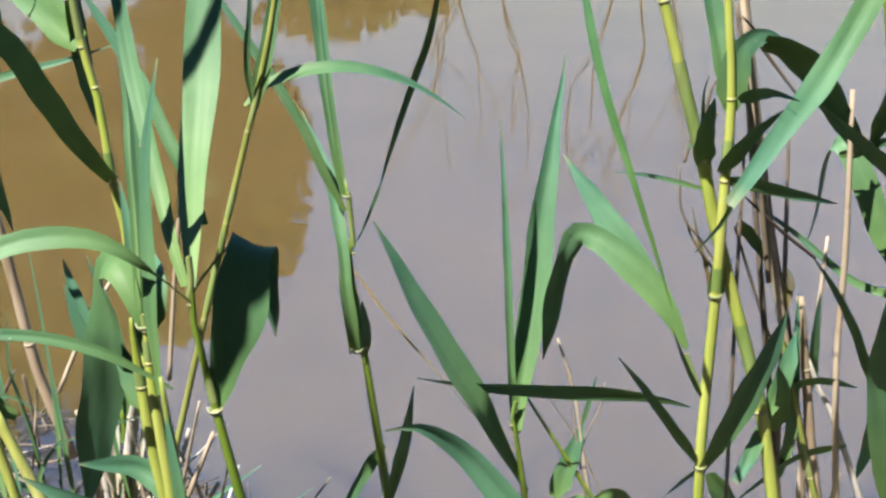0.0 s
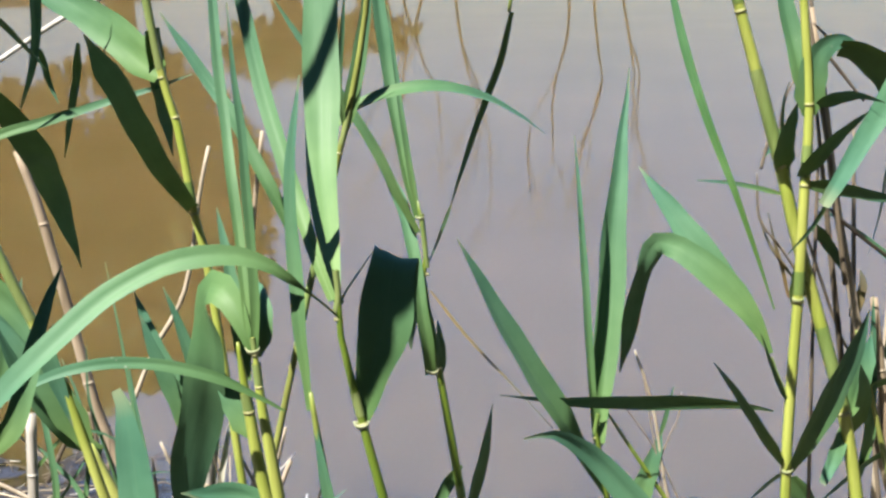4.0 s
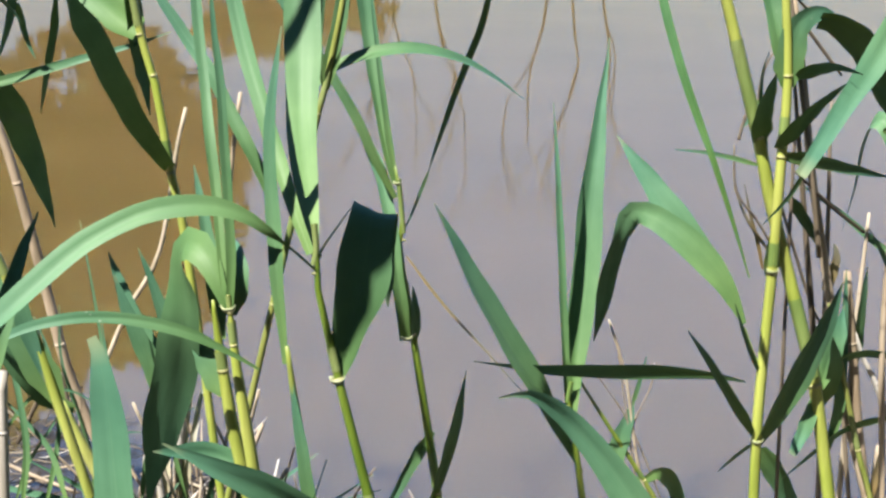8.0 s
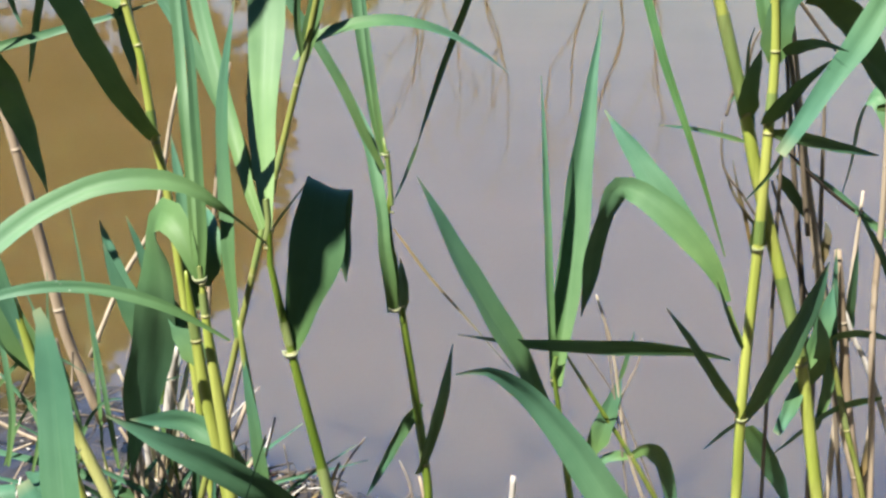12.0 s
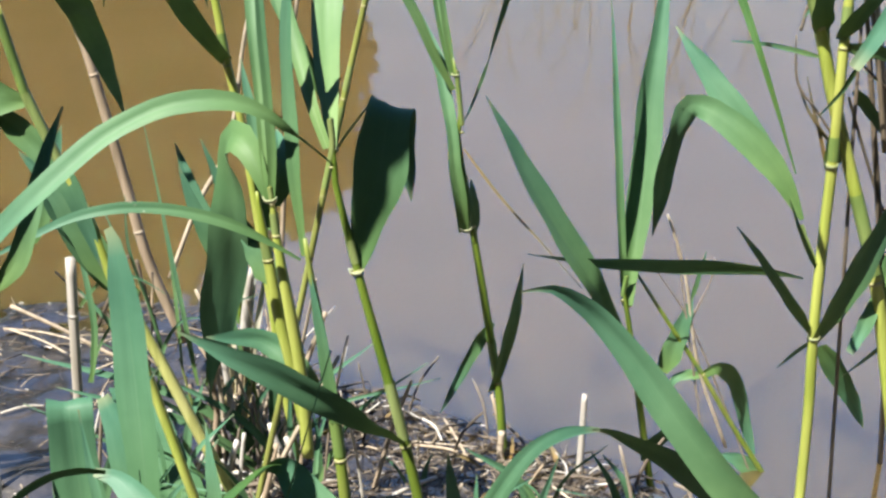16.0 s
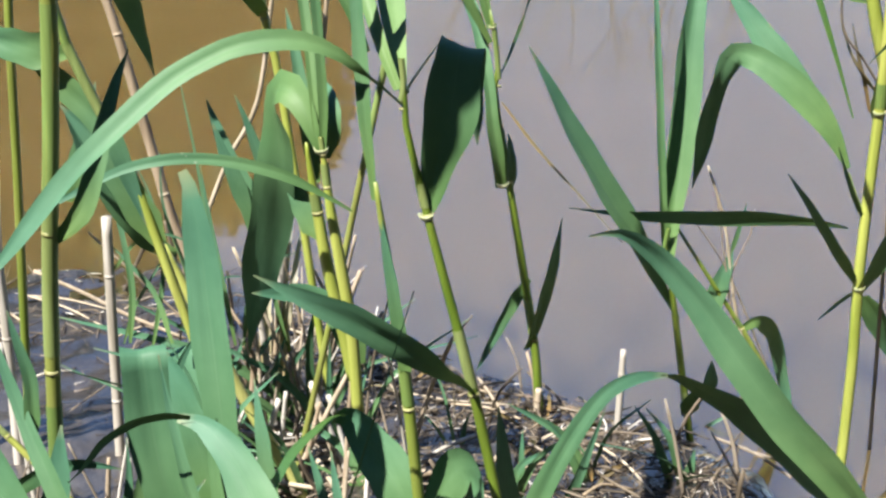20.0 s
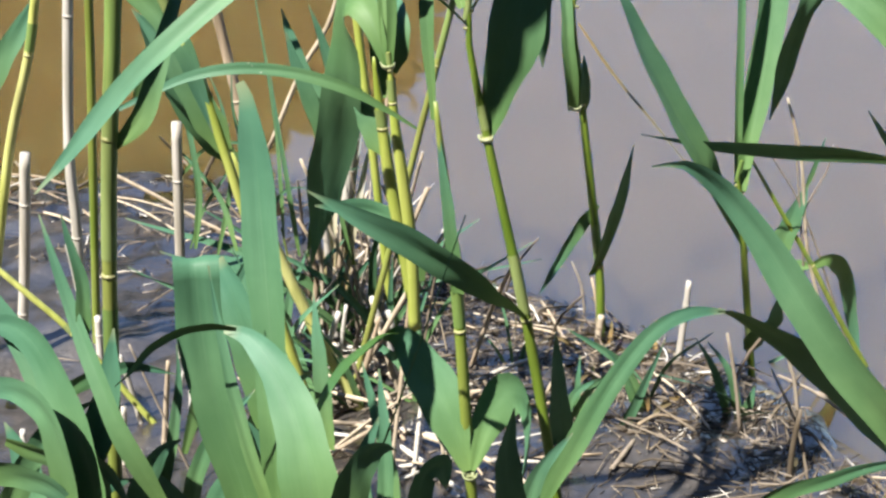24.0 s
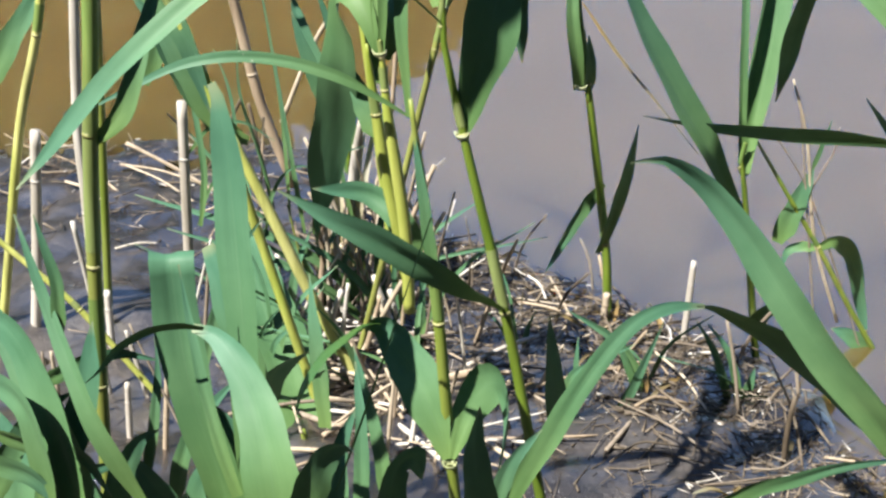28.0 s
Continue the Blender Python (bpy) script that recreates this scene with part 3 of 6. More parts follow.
leaf(reed_m, [(-0.003, 0.900, 0.449), (0.005, 0.900, 0.485), (0.012, 0.900, 0.523), (0.018, 0.900, 0.568)], 0.0112, 0, 0, 0.30)
leaf(reed_m, [(-0.004, 0.900, 0.449), (-0.007, 0.892, 0.482), (-0.004, 0.884, 0.513), (-0.001, 0.876, 0.547)], 0.0050, 0, 0, 0.30)
leaf(reed_m, [(-0.040, 0.900, 0.364), (-0.049, 0.905, 0.388), (-0.060, 0.910, 0.411), (-0.072, 0.920, 0.434), (-0.086, 0.930, 0.460), (-0.100, 0.940, 0.479), (-0.115, 0.945, 0.502), (-0.133, 0.950, 0.529)], 0.0096, 10, 10, 0.30, shape=(0.4, 0.9, 1.0, 1.0, 1.0, 0.95, 0.7, 0.0))
reed_s = reed([(-0.001, 0.630, 0.080), (-0.005, 0.630, 0.111), (-0.010, 0.630, 0.178), (-0.013, 0.630, 0.221), (-0.017, 0.630, 0.266), (-0.021, 0.630, 0.305), (-0.025, 0.630, 0.337), (-0.027, 0.630, 0.355)], 0.0036, 0.0012, (0.22, 0.52, ), "tall green reed with long drooping leaves", CULM)
leaf(reed_s, [(-0.014, 0.626, 0.248), (-0.017, 0.626, 0.275), (-0.020, 0.626, 0.301), (-0.024, 0.628, 0.328), (-0.026, 0.630, 0.344)], 0.0089, -25, -25, 0.30, shape=(0.8, 1.0, 0.85, 0.5, 0.0))
leaf(reed_s, [(-0.028, 0.630, 0.345), (-0.029, 0.632, 0.362), (-0.031, 0.635, 0.386), (-0.032, 0.640, 0.409), (-0.033, 0.645, 0.431), (-0.034, 0.650, 0.454), (-0.032, 0.655, 0.482), (-0.027, 0.660, 0.515)], 0.0080, -20, -20, 0.30, shape=(0.35, 0.7, 1.0, 1.0, 0.9, 0.8, 0.5, 0.0))
grass_a = reed([(-0.151, 0.980, -0.030), (-0.173, 0.980, 0.095), (-0.176, 0.980, 0.115), (-0.178, 0.980, 0.125)], 0.0010, 0.0008, (), "tuft of thin green grass on the mud", CULM, "grass")
leaf(grass_a, [(-0.176, 0.980, 0.110), (-0.177, 0.980, 0.194), (-0.182, 0.980, 0.260), (-0.191, 0.980, 0.338)], 0.0042, -30, -30, 0.25)
leaf(grass_a, [(-0.160, 0.960, 0.109), (-0.169, 0.960, 0.192), (-0.174, 0.960, 0.239), (-0.176, 0.960, 0.267)], 0.0047, -10, -10, 0.25)
leaf(grass_a, [(-0.225, 0.940, 0.234), (-0.208, 0.932, 0.205), (-0.196, 0.922, 0.171), (-0.188, 0.912, 0.134)], 0.0042, 0, 0, 0.25)
leaf(grass_a, [(-0.254, 0.970, 0.108), (-0.241, 0.970, 0.142), (-0.217, 0.970, 0.180), (-0.211, 0.970, 0.199)], 0.0028, 0, 0, 0.25)
leaf(grass_a, [(-0.226, 0.950, 0.112), (-0.215, 0.967, 0.172), (-0.220, 0.981, 0.223), (-0.233, 0.990, 0.258)], 0.0042, 10, 10, 0.25)
leaf(grass_a, [(-0.190, 0.990, 0.096), (-0.200, 0.990, 0.161), (-0.214, 0.990, 0.220), (-0.213, 0.990, 0.267)], 0.0038, 0, 0, 0.25)
leaf(grass_a, [(-0.120, 0.980, 0.098), (-0.131, 0.980, 0.163), (-0.135, 0.980, 0.212), (-0.130, 0.980, 0.259)], 0.0042, -10, -10, 0.25)
leaf(grass_a, [(-0.252, 0.950, 0.180), (-0.228, 0.950, 0.207), (-0.203, 0.950, 0.211), (-0.178, 0.950, 0.196)], 0.0032, 0, 0, 0.25)
leaf(grass_a, [(-0.155, 0.970, 0.104), (-0.147, 0.970, 0.149), (-0.129, 0.970, 0.177), (-0.107, 0.970, 0.186)], 0.0042, 0, 0, 0.25)
leaf(grass_a, [(-0.205, 0.930, 0.126), (-0.217, 0.941, 0.164), (-0.238, 0.948, 0.190), (-0.254, 0.952, 0.207)], 0.0051, -10, -10, 0.25)
leaf(grass_a, [(-0.236, 0.920, 0.132), (-0.233, 0.933, 0.177), (-0.243, 0.948, 0.236), (-0.255, 0.957, 0.269)], 0.0055, 10, 10, 0.25)
leaf(grass_a, [(-0.193, 0.960, 0.111), (-0.185, 0.960, 0.145), (-0.168, 0.960, 0.168), (-0.146, 0.960, 0.170)], 0.0037, 0, 0, 0.25)
reed_f = reed([(-0.079, 0.980, -0.030), (-0.095, 0.980, 0.141), (-0.103, 0.980, 0.231), (-0.114, 0.980, 0.339), (-0.121, 0.980, 0.376), (-0.129, 0.980, 0.441), (-0.139, 0.980, 0.482), (-0.147, 0.980, 0.543), (-0.153, 0.980, 0.591)], 0.0036, 0.0026, (0.652, 0.770, 0.822, ), "yellowish green reed with long leaves, standing in mud", CULM_YELLOW)
leaf(reed_f, [(-0.121, 0.980, 0.378), (-0.126, 0.962, 0.391), (-0.133, 0.945, 0.408), (-0.141, 0.920, 0.433), (-0.147, 0.890, 0.461), (-0.154, 0.855, 0.493), (-0.163, 0.820, 0.525)], 0.0178, 0, 0, 0.12, shape=(0.55, 0.8, 0.95, 1.0, 1.0, 0.95, 0.0))
leaf(reed_f, [(-0.139, 0.980, 0.482), (-0.165, 1.000, 0.502), (-0.193, 1.020, 0.522), (-0.233, 1.040, 0.543), (-0.276, 1.050, 0.567)], 0.0294, -10, -10, 0.15, start=0.6)
leaf(reed_f, [(-0.144, 0.980, 0.515), (-0.143, 0.990, 0.481), (-0.141, 1.000, 0.450), (-0.138, 1.010, 0.414)], 0.0162, -40, -40, 0.12, shape=(0.8, 1.0, 0.8, 0.0))
leaf(reed_f, [(-0.198, 0.980, 0.506), (-0.203, 0.990, 0.481), (-0.211, 1.000, 0.454), (-0.223, 1.020, 0.414)], 0.0064, -20, -20, 0.12)
leaf(reed_f, [(-0.226, 0.980, 0.502), (-0.226, 0.990, 0.489), (-0.225, 1.000, 0.473), (-0.220, 1.000, 0.459)], 0.0054, -20, -20, 0.12)
reed_i = reed([(-0.348, 0.970, -0.030), (-0.323, 0.970, 0.245), (-0.307, 0.970, 0.423), (-0.285, 0.970, 0.546), (-0.272, 0.970, 0.593)], 0.0036, 0.0026, (0.723, 0.922, ), "tall green reed with long drooping leaves", CULM)
leaf(reed_i, [(-0.264, 0.970, 0.474), (-0.252, 0.990, 0.447), (-0.243, 1.010, 0.420), (-0.240, 1.040, 0.388), (-0.237, 1.060, 0.358), (-0.234, 1.080, 0.327), (-0.232, 1.090, 0.305)], 0.0232, 0, 0, 0.12, shape=(0.5, 0.9, 1.0, 0.95, 0.75, 0.4, 0.0))
leaf(reed_i, [(-0.293, 0.970, 0.428), (-0.256, 0.975, 0.441), (-0.232, 0.980, 0.447), (-0.208, 0.985, 0.453), (-0.184, 0.990, 0.460), (-0.150, 0.990, 0.469), (-0.117, 0.990, 0.480)], 0.0079, -10, -10, 0.20)
leaf(reed_i, [(-0.220, 0.970, 0.608), (-0.223, 0.970, 0.553), (-0.228, 0.970, 0.500), (-0.242, 0.970, 0.457)], 0.0121, -50, -50, 0.12)
leaf(reed_i, [(-0.250, 0.950, 0.531), (-0.232, 0.964, 0.505), (-0.220, 0.968, 0.488)], 0.0070, 40, 40, 0.12)
reed_b = reed([(0.122, 1.040, -0.206), (0.099, 1.040, -0.000), (0.093, 1.040, 0.069), (0.071, 1.040, 0.215), (0.059, 1.040, 0.294), (0.062, 1.040, 0.305), (0.058, 1.040, 0.352), (0.055, 1.040, 0.366)], 0.0042, 0.0010, (0.480, 0.735, 0.892, 0.976, ), "tall green reed with long drooping leaves", CULM)
leaf(reed_b, [(0.055, 1.040, 0.351), (0.047, 1.050, 0.385), (0.040, 1.065, 0.429), (0.034, 1.080, 0.474), (0.028, 1.090, 0.528), (0.023, 1.100, 0.590)], 0.0121, 10, 10, 0.45, shape=(0.55, 0.7, 0.9, 1.0, 0.9, 0.0))
leaf(reed_b, [(0.056, 1.040, 0.351), (0.050, 1.040, 0.389), (0.044, 1.040, 0.433), (0.039, 1.040, 0.478), (0.034, 1.040, 0.526)], 0.0055, -10, -10, 0.40)
leaf(reed_b, [(0.063, 1.036, 0.216), (0.060, 1.030, 0.244), (0.056, 1.030, 0.274), (0.054, 1.035, 0.299), (0.050, 1.045, 0.326), (0.044, 1.060, 0.354), (0.032, 1.075, 0.382), (0.017, 1.090, 0.414)], 0.0113, 10, 10, 0.30, shape=(0.8, 1.0, 0.95, 0.85, 1.0, 1.0, 0.6, 0.0))
leaf(reed_b, [(0.071, 1.040, 0.210), (0.072, 1.035, 0.233), (0.069, 1.027, 0.266)], 0.0122, 40, 40, 0.12)
leaf(reed_b, [(0.055, 1.040, 0.339), (0.039, 1.037, 0.371), (0.021, 1.035, 0.411), (0.003, 1.035, 0.442), (-0.016, 1.035, 0.471), (-0.038, 1.035, 0.504), (-0.059, 1.035, 0.538)], 0.0081, 0, 0, 0.25, shape=(0.5, 1.0, 1.0, 1.0, 0.9, 0.6, 0.0))
leaf(reed_b, [(0.086, 1.040, 0.061), (0.092, 1.035, 0.078), (0.100, 1.030, 0.111), (0.107, 1.020, 0.150), (0.113, 1.010, 0.196)], 0.0158, 40, 40, 0.12, shape=(0.4, 0.9, 1.0, 0.6, 0.0))
leaf(reed_b, [(0.088, 1.040, 0.129), (0.076, 1.040, 0.110), (0.060, 1.040, 0.079), (0.041, 1.040, 0.040)], 0.0116, -10, -10, 0.30)
leaf(reed_b, [(0.063, 1.020, 0.294), (0.093, 1.010, 0.255), (0.126, 1.000, 0.219), (0.161, 0.990, 0.180)], 0.0023, 0, 0, 0.30, mat=DRY_LEAF)
reed_h = reed([(0.145, 1.000, 0.685), (0.140, 1.000, 0.627), (0.131, 1.000, 0.558), (0.126, 1.000, 0.521)], 0.0020, 0.0014, (), "tall green reed with long drooping leaves", CULM)
leaf(reed_h, [(0.128, 1.000, 0.521), (0.120, 1.010, 0.482), (0.111, 1.020, 0.454), (0.103, 1.030, 0.428), (0.093, 1.040, 0.394), (0.083, 1.060, 0.353)], 0.0064, -20, -20, 0.12, shape=(0.6, 1.0, 1.0, 0.9, 0.6, 0.0))
leaf(reed_h, [(0.084, 1.055, 0.358), (0.078, 1.060, 0.340), (0.069, 1.060, 0.317), (0.061, 1.050, 0.305)], 0.0029, 0, 0, 0.12)
reed_c = reed([(0.246, 0.970, -0.144), (0.216, 0.970, 0.045), (0.196, 0.970, 0.169), (0.192, 0.970, 0.179), (0.195, 0.970, 0.199)], 0.0034, 0.0014, (0.940, 0.502, ), "tall green reed with long drooping leaves", CULM)
leaf(reed_c, [(0.197, 0.970, 0.173), (0.200, 0.985, 0.209), (0.206, 1.000, 0.243), (0.212, 1.015, 0.283), (0.217, 1.030, 0.330), (0.224, 1.045, 0.379), (0.230, 1.058, 0.420), (0.235, 1.066, 0.449), (0.237, 1.070, 0.468)], 0.0237, 0, 0, 0.55, shape=(0.3, 0.65, 0.9, 1.0, 0.95, 0.78, 0.5, 0.25, 0.0))
leaf(reed_c, [(0.196, 0.980, 0.169), (0.192, 0.984, 0.219), (0.188, 0.988, 0.281), (0.184, 0.992, 0.341), (0.181, 0.996, 0.386), (0.178, 1.000, 0.424)], 0.0064, 0, 0, 0.40, shape=(0.9, 1.0, 1.0, 0.9, 0.6, 0.0))
leaf(reed_c, [(0.207, 0.970, 0.118), (0.185, 0.967, 0.159), (0.162, 0.964, 0.203), (0.137, 0.960, 0.245), (0.114, 0.956, 0.286), (0.096, 0.953, 0.322), (0.079, 0.950, 0.355)], 0.0279, 45, 45, 0.20, shape=(0.15, 0.5, 0.85, 1.0, 0.85, 0.5, 0.0))
leaf(reed_c, [(0.217, 0.970, 0.028), (0.221, 0.957, 0.052), (0.231, 0.949, 0.068), (0.228, 0.933, 0.098)], 0.0164, 0, 0, 0.12)
reed_e = reed([(0.433, 0.930, -0.030), (0.399, 0.930, 0.138), (0.384, 0.930, 0.208), (0.369, 0.930, 0.256), (0.336, 0.930, 0.358), (0.323, 0.930, 0.406), (0.286, 0.930, 0.525), (0.269, 0.930, 0.585)], 0.0052, 0.0036, (0.382, 0.706, 0.901, ), "yellowish green reed with long leaves, standing in mud", CULM_YELLOW)
reed_g = reed([(0.337, 0.920, -0.030), (0.338, 0.920, 0.095), (0.336, 0.920, 0.162), (0.336, 0.920, 0.213), (0.337, 0.920, 0.269), (0.338, 0.920, 0.310), (0.338, 0.920, 0.395), (0.338, 0.920, 0.454), (0.329, 0.920, 0.536), (0.324, 0.920, 0.576)], 0.0042, 0.0026, (0.321, 0.552, 0.701, 0.795, ), "yellowish green reed with long leaves, standing in mud", CULM_YELLOW)
leaf(reed_g, [(0.319, 0.920, 0.263), (0.303, 0.925, 0.293), (0.276, 0.935, 0.324), (0.256, 0.945, 0.339), (0.245, 0.950, 0.344), (0.239, 0.955, 0.345), (0.234, 0.962, 0.338), (0.227, 0.965, 0.318), (0.223, 0.975, 0.290), (0.222, 0.990, 0.256), (0.220, 1.005, 0.221)], 0.0224, 0, -95, 0.12, bend=(0.42, 0.58), shape=(0.15, 0.6, 0.95, 1.0, 0.9, 0.8, 0.72, 0.8, 0.72, 0.45, 0.0))
leaf(reed_g, [(0.320, 0.925, 0.262), (0.300, 0.935, 0.297), (0.273, 0.950, 0.334), (0.254, 0.965, 0.362), (0.239, 0.975, 0.383), (0.227, 0.985, 0.400)], 0.0227, 0, 0, 0.20, shape=(0.1, 0.6, 1.0, 1.0, 0.6, 0.0))
leaf(reed_g, [(0.327, 0.930, 0.211), (0.316, 0.945, 0.209), (0.289, 0.955, 0.210), (0.243, 0.960, 0.211), (0.198, 0.965, 0.211), (0.161, 0.970, 0.212), (0.133, 0.970, 0.216), (0.114, 0.970, 0.219)], 0.0168, -28, -28, 0.12, shape=(0.12, 0.5, 0.9, 1.0, 0.95, 0.75, 0.3, 0.0))
leaf(reed_g, [(0.336, 0.920, 0.160), (0.345, 0.917, 0.182), (0.357, 0.915, 0.209), (0.369, 0.912, 0.241), (0.381, 0.910, 0.271), (0.390, 0.908, 0.299)], 0.0265, 24, 24, 0.35, shape=(0.3, 0.75, 1.0, 0.95, 0.7, 0.0))
leaf(reed_g, [(0.334, 0.920, 0.169), (0.300, 0.892, 0.218), (0.274, 0.870, 0.255), (0.254, 0.854, 0.281)], 0.0088, -10, -10, 0.12)
leaf(reed_g, [(0.335, 0.920, 0.221), (0.324, 0.912, 0.240), (0.311, 0.900, 0.265), (0.300, 0.890, 0.289)], 0.0039, -20, -20, 0.12)
leaf(reed_g, [(0.338, 0.920, 0.447), (0.338, 0.920, 0.470), (0.343, 0.920, 0.492), (0.358, 0.920, 0.501), (0.372, 0.920, 0.499)], 0.0234, 0, 0, 0.15)
leaf(reed_g, [(0.336, 0.920, 0.452), (0.331, 0.925, 0.482), (0.326, 0.935, 0.510), (0.320, 0.945, 0.546), (0.315, 0.955, 0.586)], 0.0155, 0, 0, 0.40)
leaf(reed_g, [(0.341, 0.910, 0.456), (0.348, 0.890, 0.464), (0.355, 0.870, 0.468), (0.369, 0.860, 0.464)], 0.0105, 0, 0, 0.12)
leaf(reed_g, [(0.334, 0.920, 0.401), (0.340, 0.900, 0.420), (0.348, 0.880, 0.440), (0.358, 0.860, 0.458)], 0.0126, 0, 0, 0.12)
leaf(reed_g, [(0.338, 0.920, 0.396), (0.362, 0.920, 0.392), (0.388, 0.920, 0.386), (0.424, 0.920, 0.378)], 0.0123, 30, 30, 0.20)
leaf(reed_g, [(0.358, 0.920, 0.496), (0.376, 0.923, 0.492), (0.400, 0.935, 0.475), (0.426, 0.955, 0.446), (0.460, 0.980, 0.406)], 0.0220, 30, 30, 0.12, shape=(0.6, 1.0, 1.0, 0.8, 0.5))
leaf(reed_e, [(0.324, 0.930, 0.403), (0.318, 0.910, 0.431), (0.318, 0.890, 0.461)], 0.0168, 0, 0, 0.12)
leaf(reed_e, [(0.325, 0.930, 0.386), (0.304, 0.928, 0.392), (0.282, 0.926, 0.397), (0.257, 0.924, 0.400)], 0.0039, 0, 0, 0.20)
leaf(reed_e, [(0.277, 0.800, 0.336), (0.264, 0.805, 0.375), (0.251, 0.810, 0.412), (0.243, 0.820, 0.436), (0.234, 0.830, 0.464), (0.225, 0.845, 0.499), (0.218, 0.860, 0.538), (0.211, 0.870, 0.577)], 0.0060, -15, -15, 0.30, shape=(0.15, 0.4, 0.65, 0.85, 1.0, 1.0, 0.7, 0.0), mat=LEAF_THIN)
leaf(reed_e, [(0.391, 0.940, 0.198), (0.400, 0.945, 0.216), (0.408, 0.950, 0.238), (0.416, 0.960, 0.264)], 0.0162, 0, 0, 0.20, shape=(0.5, 1.0, 0.9, 0.0))
leaf(reed_e, [(0.389, 0.935, 0.200), (0.379, 0.925, 0.178), (0.363, 0.912, 0.155)], 0.0141, 0, 0, 0.20, shape=(0.4, 1.0, 0.5))
reed_j = reed([(0.554, 0.980, -0.030), (0.533, 0.980, 0.097), (0.516, 0.980, 0.201), (0.501, 0.980, 0.308), (0.489, 0.980, 0.392), (0.475, 0.980, 0.481), (0.463, 0.980, 0.548)], 0.0040, 0.0028, (0.585, ), "tall green reed with long drooping leaves", CULM)
leaf(reed_j, [(0.501, 0.980, 0.308), (0.485, 0.990, 0.343), (0.465, 1.000, 0.392), (0.452, 1.010, 0.407), (0.452, 1.030, 0.385), (0.452, 1.040, 0.344), (0.447, 1.050, 0.302)], 0.0220, 0, 0, 0.18)
leaf(reed_j, [(0.504, 0.980, 0.378), (0.477, 0.960, 0.396), (0.440, 0.940, 0.424), (0.405, 0.920, 0.451)], 0.0133, -20, -20, 0.12)
leaf(reed_j, [(0.525, 0.980, 0.280), (0.475, 1.000, 0.292), (0.428, 1.010, 0.328), (0.384, 1.010, 0.358)], 0.0070, 0, 0, 0.20)
leaf(reed_j, [(0.518, 0.980, 0.097), (0.495, 0.962, 0.178), (0.481, 0.948, 0.238), (0.470, 0.913, 0.300), (0.479, 0.925, 0.334)], 0.0219, -10, -10, 0.15)
leaf(reed_j, [(0.517, 0.980, 0.231), (0.511, 0.999, 0.198), (0.517, 1.025, 0.150), (0.519, 1.060, 0.084)], 0.0242, -10, -10, 0.12)
leaf(reed_j, [(0.491, 0.980, 0.208), (0.458, 0.945, 0.268), (0.426, 0.916, 0.314), (0.401, 0.896, 0.344)], 0.0082, 0, 0, 0.12)
leaf(reed_j, [(0.440, 0.980, 0.206), (0.437, 0.974, 0.233), (0.434, 0.966, 0.265), (0.432, 0.959, 0.296)], 0.0098, 10, 10, 0.20)
leaf(reed_j, [(0.465, 0.980, 0.079), (0.468, 0.980, 0.102), (0.468, 0.975, 0.126), (0.467, 0.970, 0.136)], 0.0071, 0, 0, 0.30, mat=DRY_LEAF)
leaf(reed_j, [(0.406, 0.980, 0.270), (0.411, 0.980, 0.284), (0.414, 0.980, 0.298), (0.411, 0.980, 0.310)], 0.0113, 10, 10, 0.20, mat=DRY_LEAF)
leaf(reed_j, [(0.469, 0.980, 0.414), (0.477, 0.970, 0.456), (0.487, 0.966, 0.474), (0.504, 0.964, 0.479)], 0.0212, 30, 30, 0.12)
leaf(reed_j, [(0.443, 0.980, 0.403), (0.456, 0.980, 0.405), (0.473, 0.980, 0.412), (0.500, 0.980, 0.419)], 0.0097, 20, 20, 0.20)
leaf(reed_j, [(0.480, 0.950, 0.588), (0.436, 0.920, 0.535), (0.397, 0.890, 0.483), (0.365, 0.865, 0.450), (0.334, 0.840, 0.418), (0.316, 0.825, 0.400)], 0.0189, 15, 15, 0.20, shape=(0.5, 0.9, 1.0, 1.0, 0.7, 0.45))
leaf(reed_j, [(0.321, 0.830, 0.402), (0.315, 0.840, 0.382), (0.302, 0.850, 0.360)], 0.0036, 0, 0, 0.20)
reed_r = reed([(0.486, 0.960, -0.030), (0.458, 0.960, 0.082), (0.440, 0.960, 0.135), (0.417, 0.960, 0.216), (0.403, 0.960, 0.265)], 0.0026, 0.0014, (0.558, ), "tall green reed with long drooping leaves", CULM)
leaf(reed_r, [(0.467, 0.960, 0.164), (0.434, 0.962, 0.156), (0.407, 0.955, 0.143), (0.372, 0.951, 0.115)], 0.0091, -30, -30, 0.12)
leaf(reed_r, [(0.350, 0.960, 0.145), (0.338, 0.962, 0.135), (0.322, 0.967, 0.116)], 0.0056, -30, -30, 0.12)
leaf(reed_r, [(0.356, 0.960, 0.140), (0.370, 0.965, 0.117), (0.390, 0.973, 0.084), (0.405, 0.979, 0.053)], 0.0188, 20, 20, 0.20)
leaf(reed_r, [(0.362, 0.960, 0.354), (0.381, 0.973, 0.333), (0.397, 0.986, 0.313), (0.404, 0.993, 0.302)], 0.0100, 10, 10, 0.12)
leaf(reed_r, [(0.348, 0.960, 0.311), (0.335, 0.960, 0.328), (0.326, 0.960, 0.342), (0.317, 0.960, 0.362)], 0.0028, 0, 0, 0.20, mat=DRY_LEAF)
leaf(reed_r, [(0.345, 0.960, 0.295), (0.339, 0.960, 0.318), (0.331, 0.960, 0.342), (0.325, 0.960, 0.365)], 0.0032, 0, 0, 0.20, mat=DRY_LEAF)
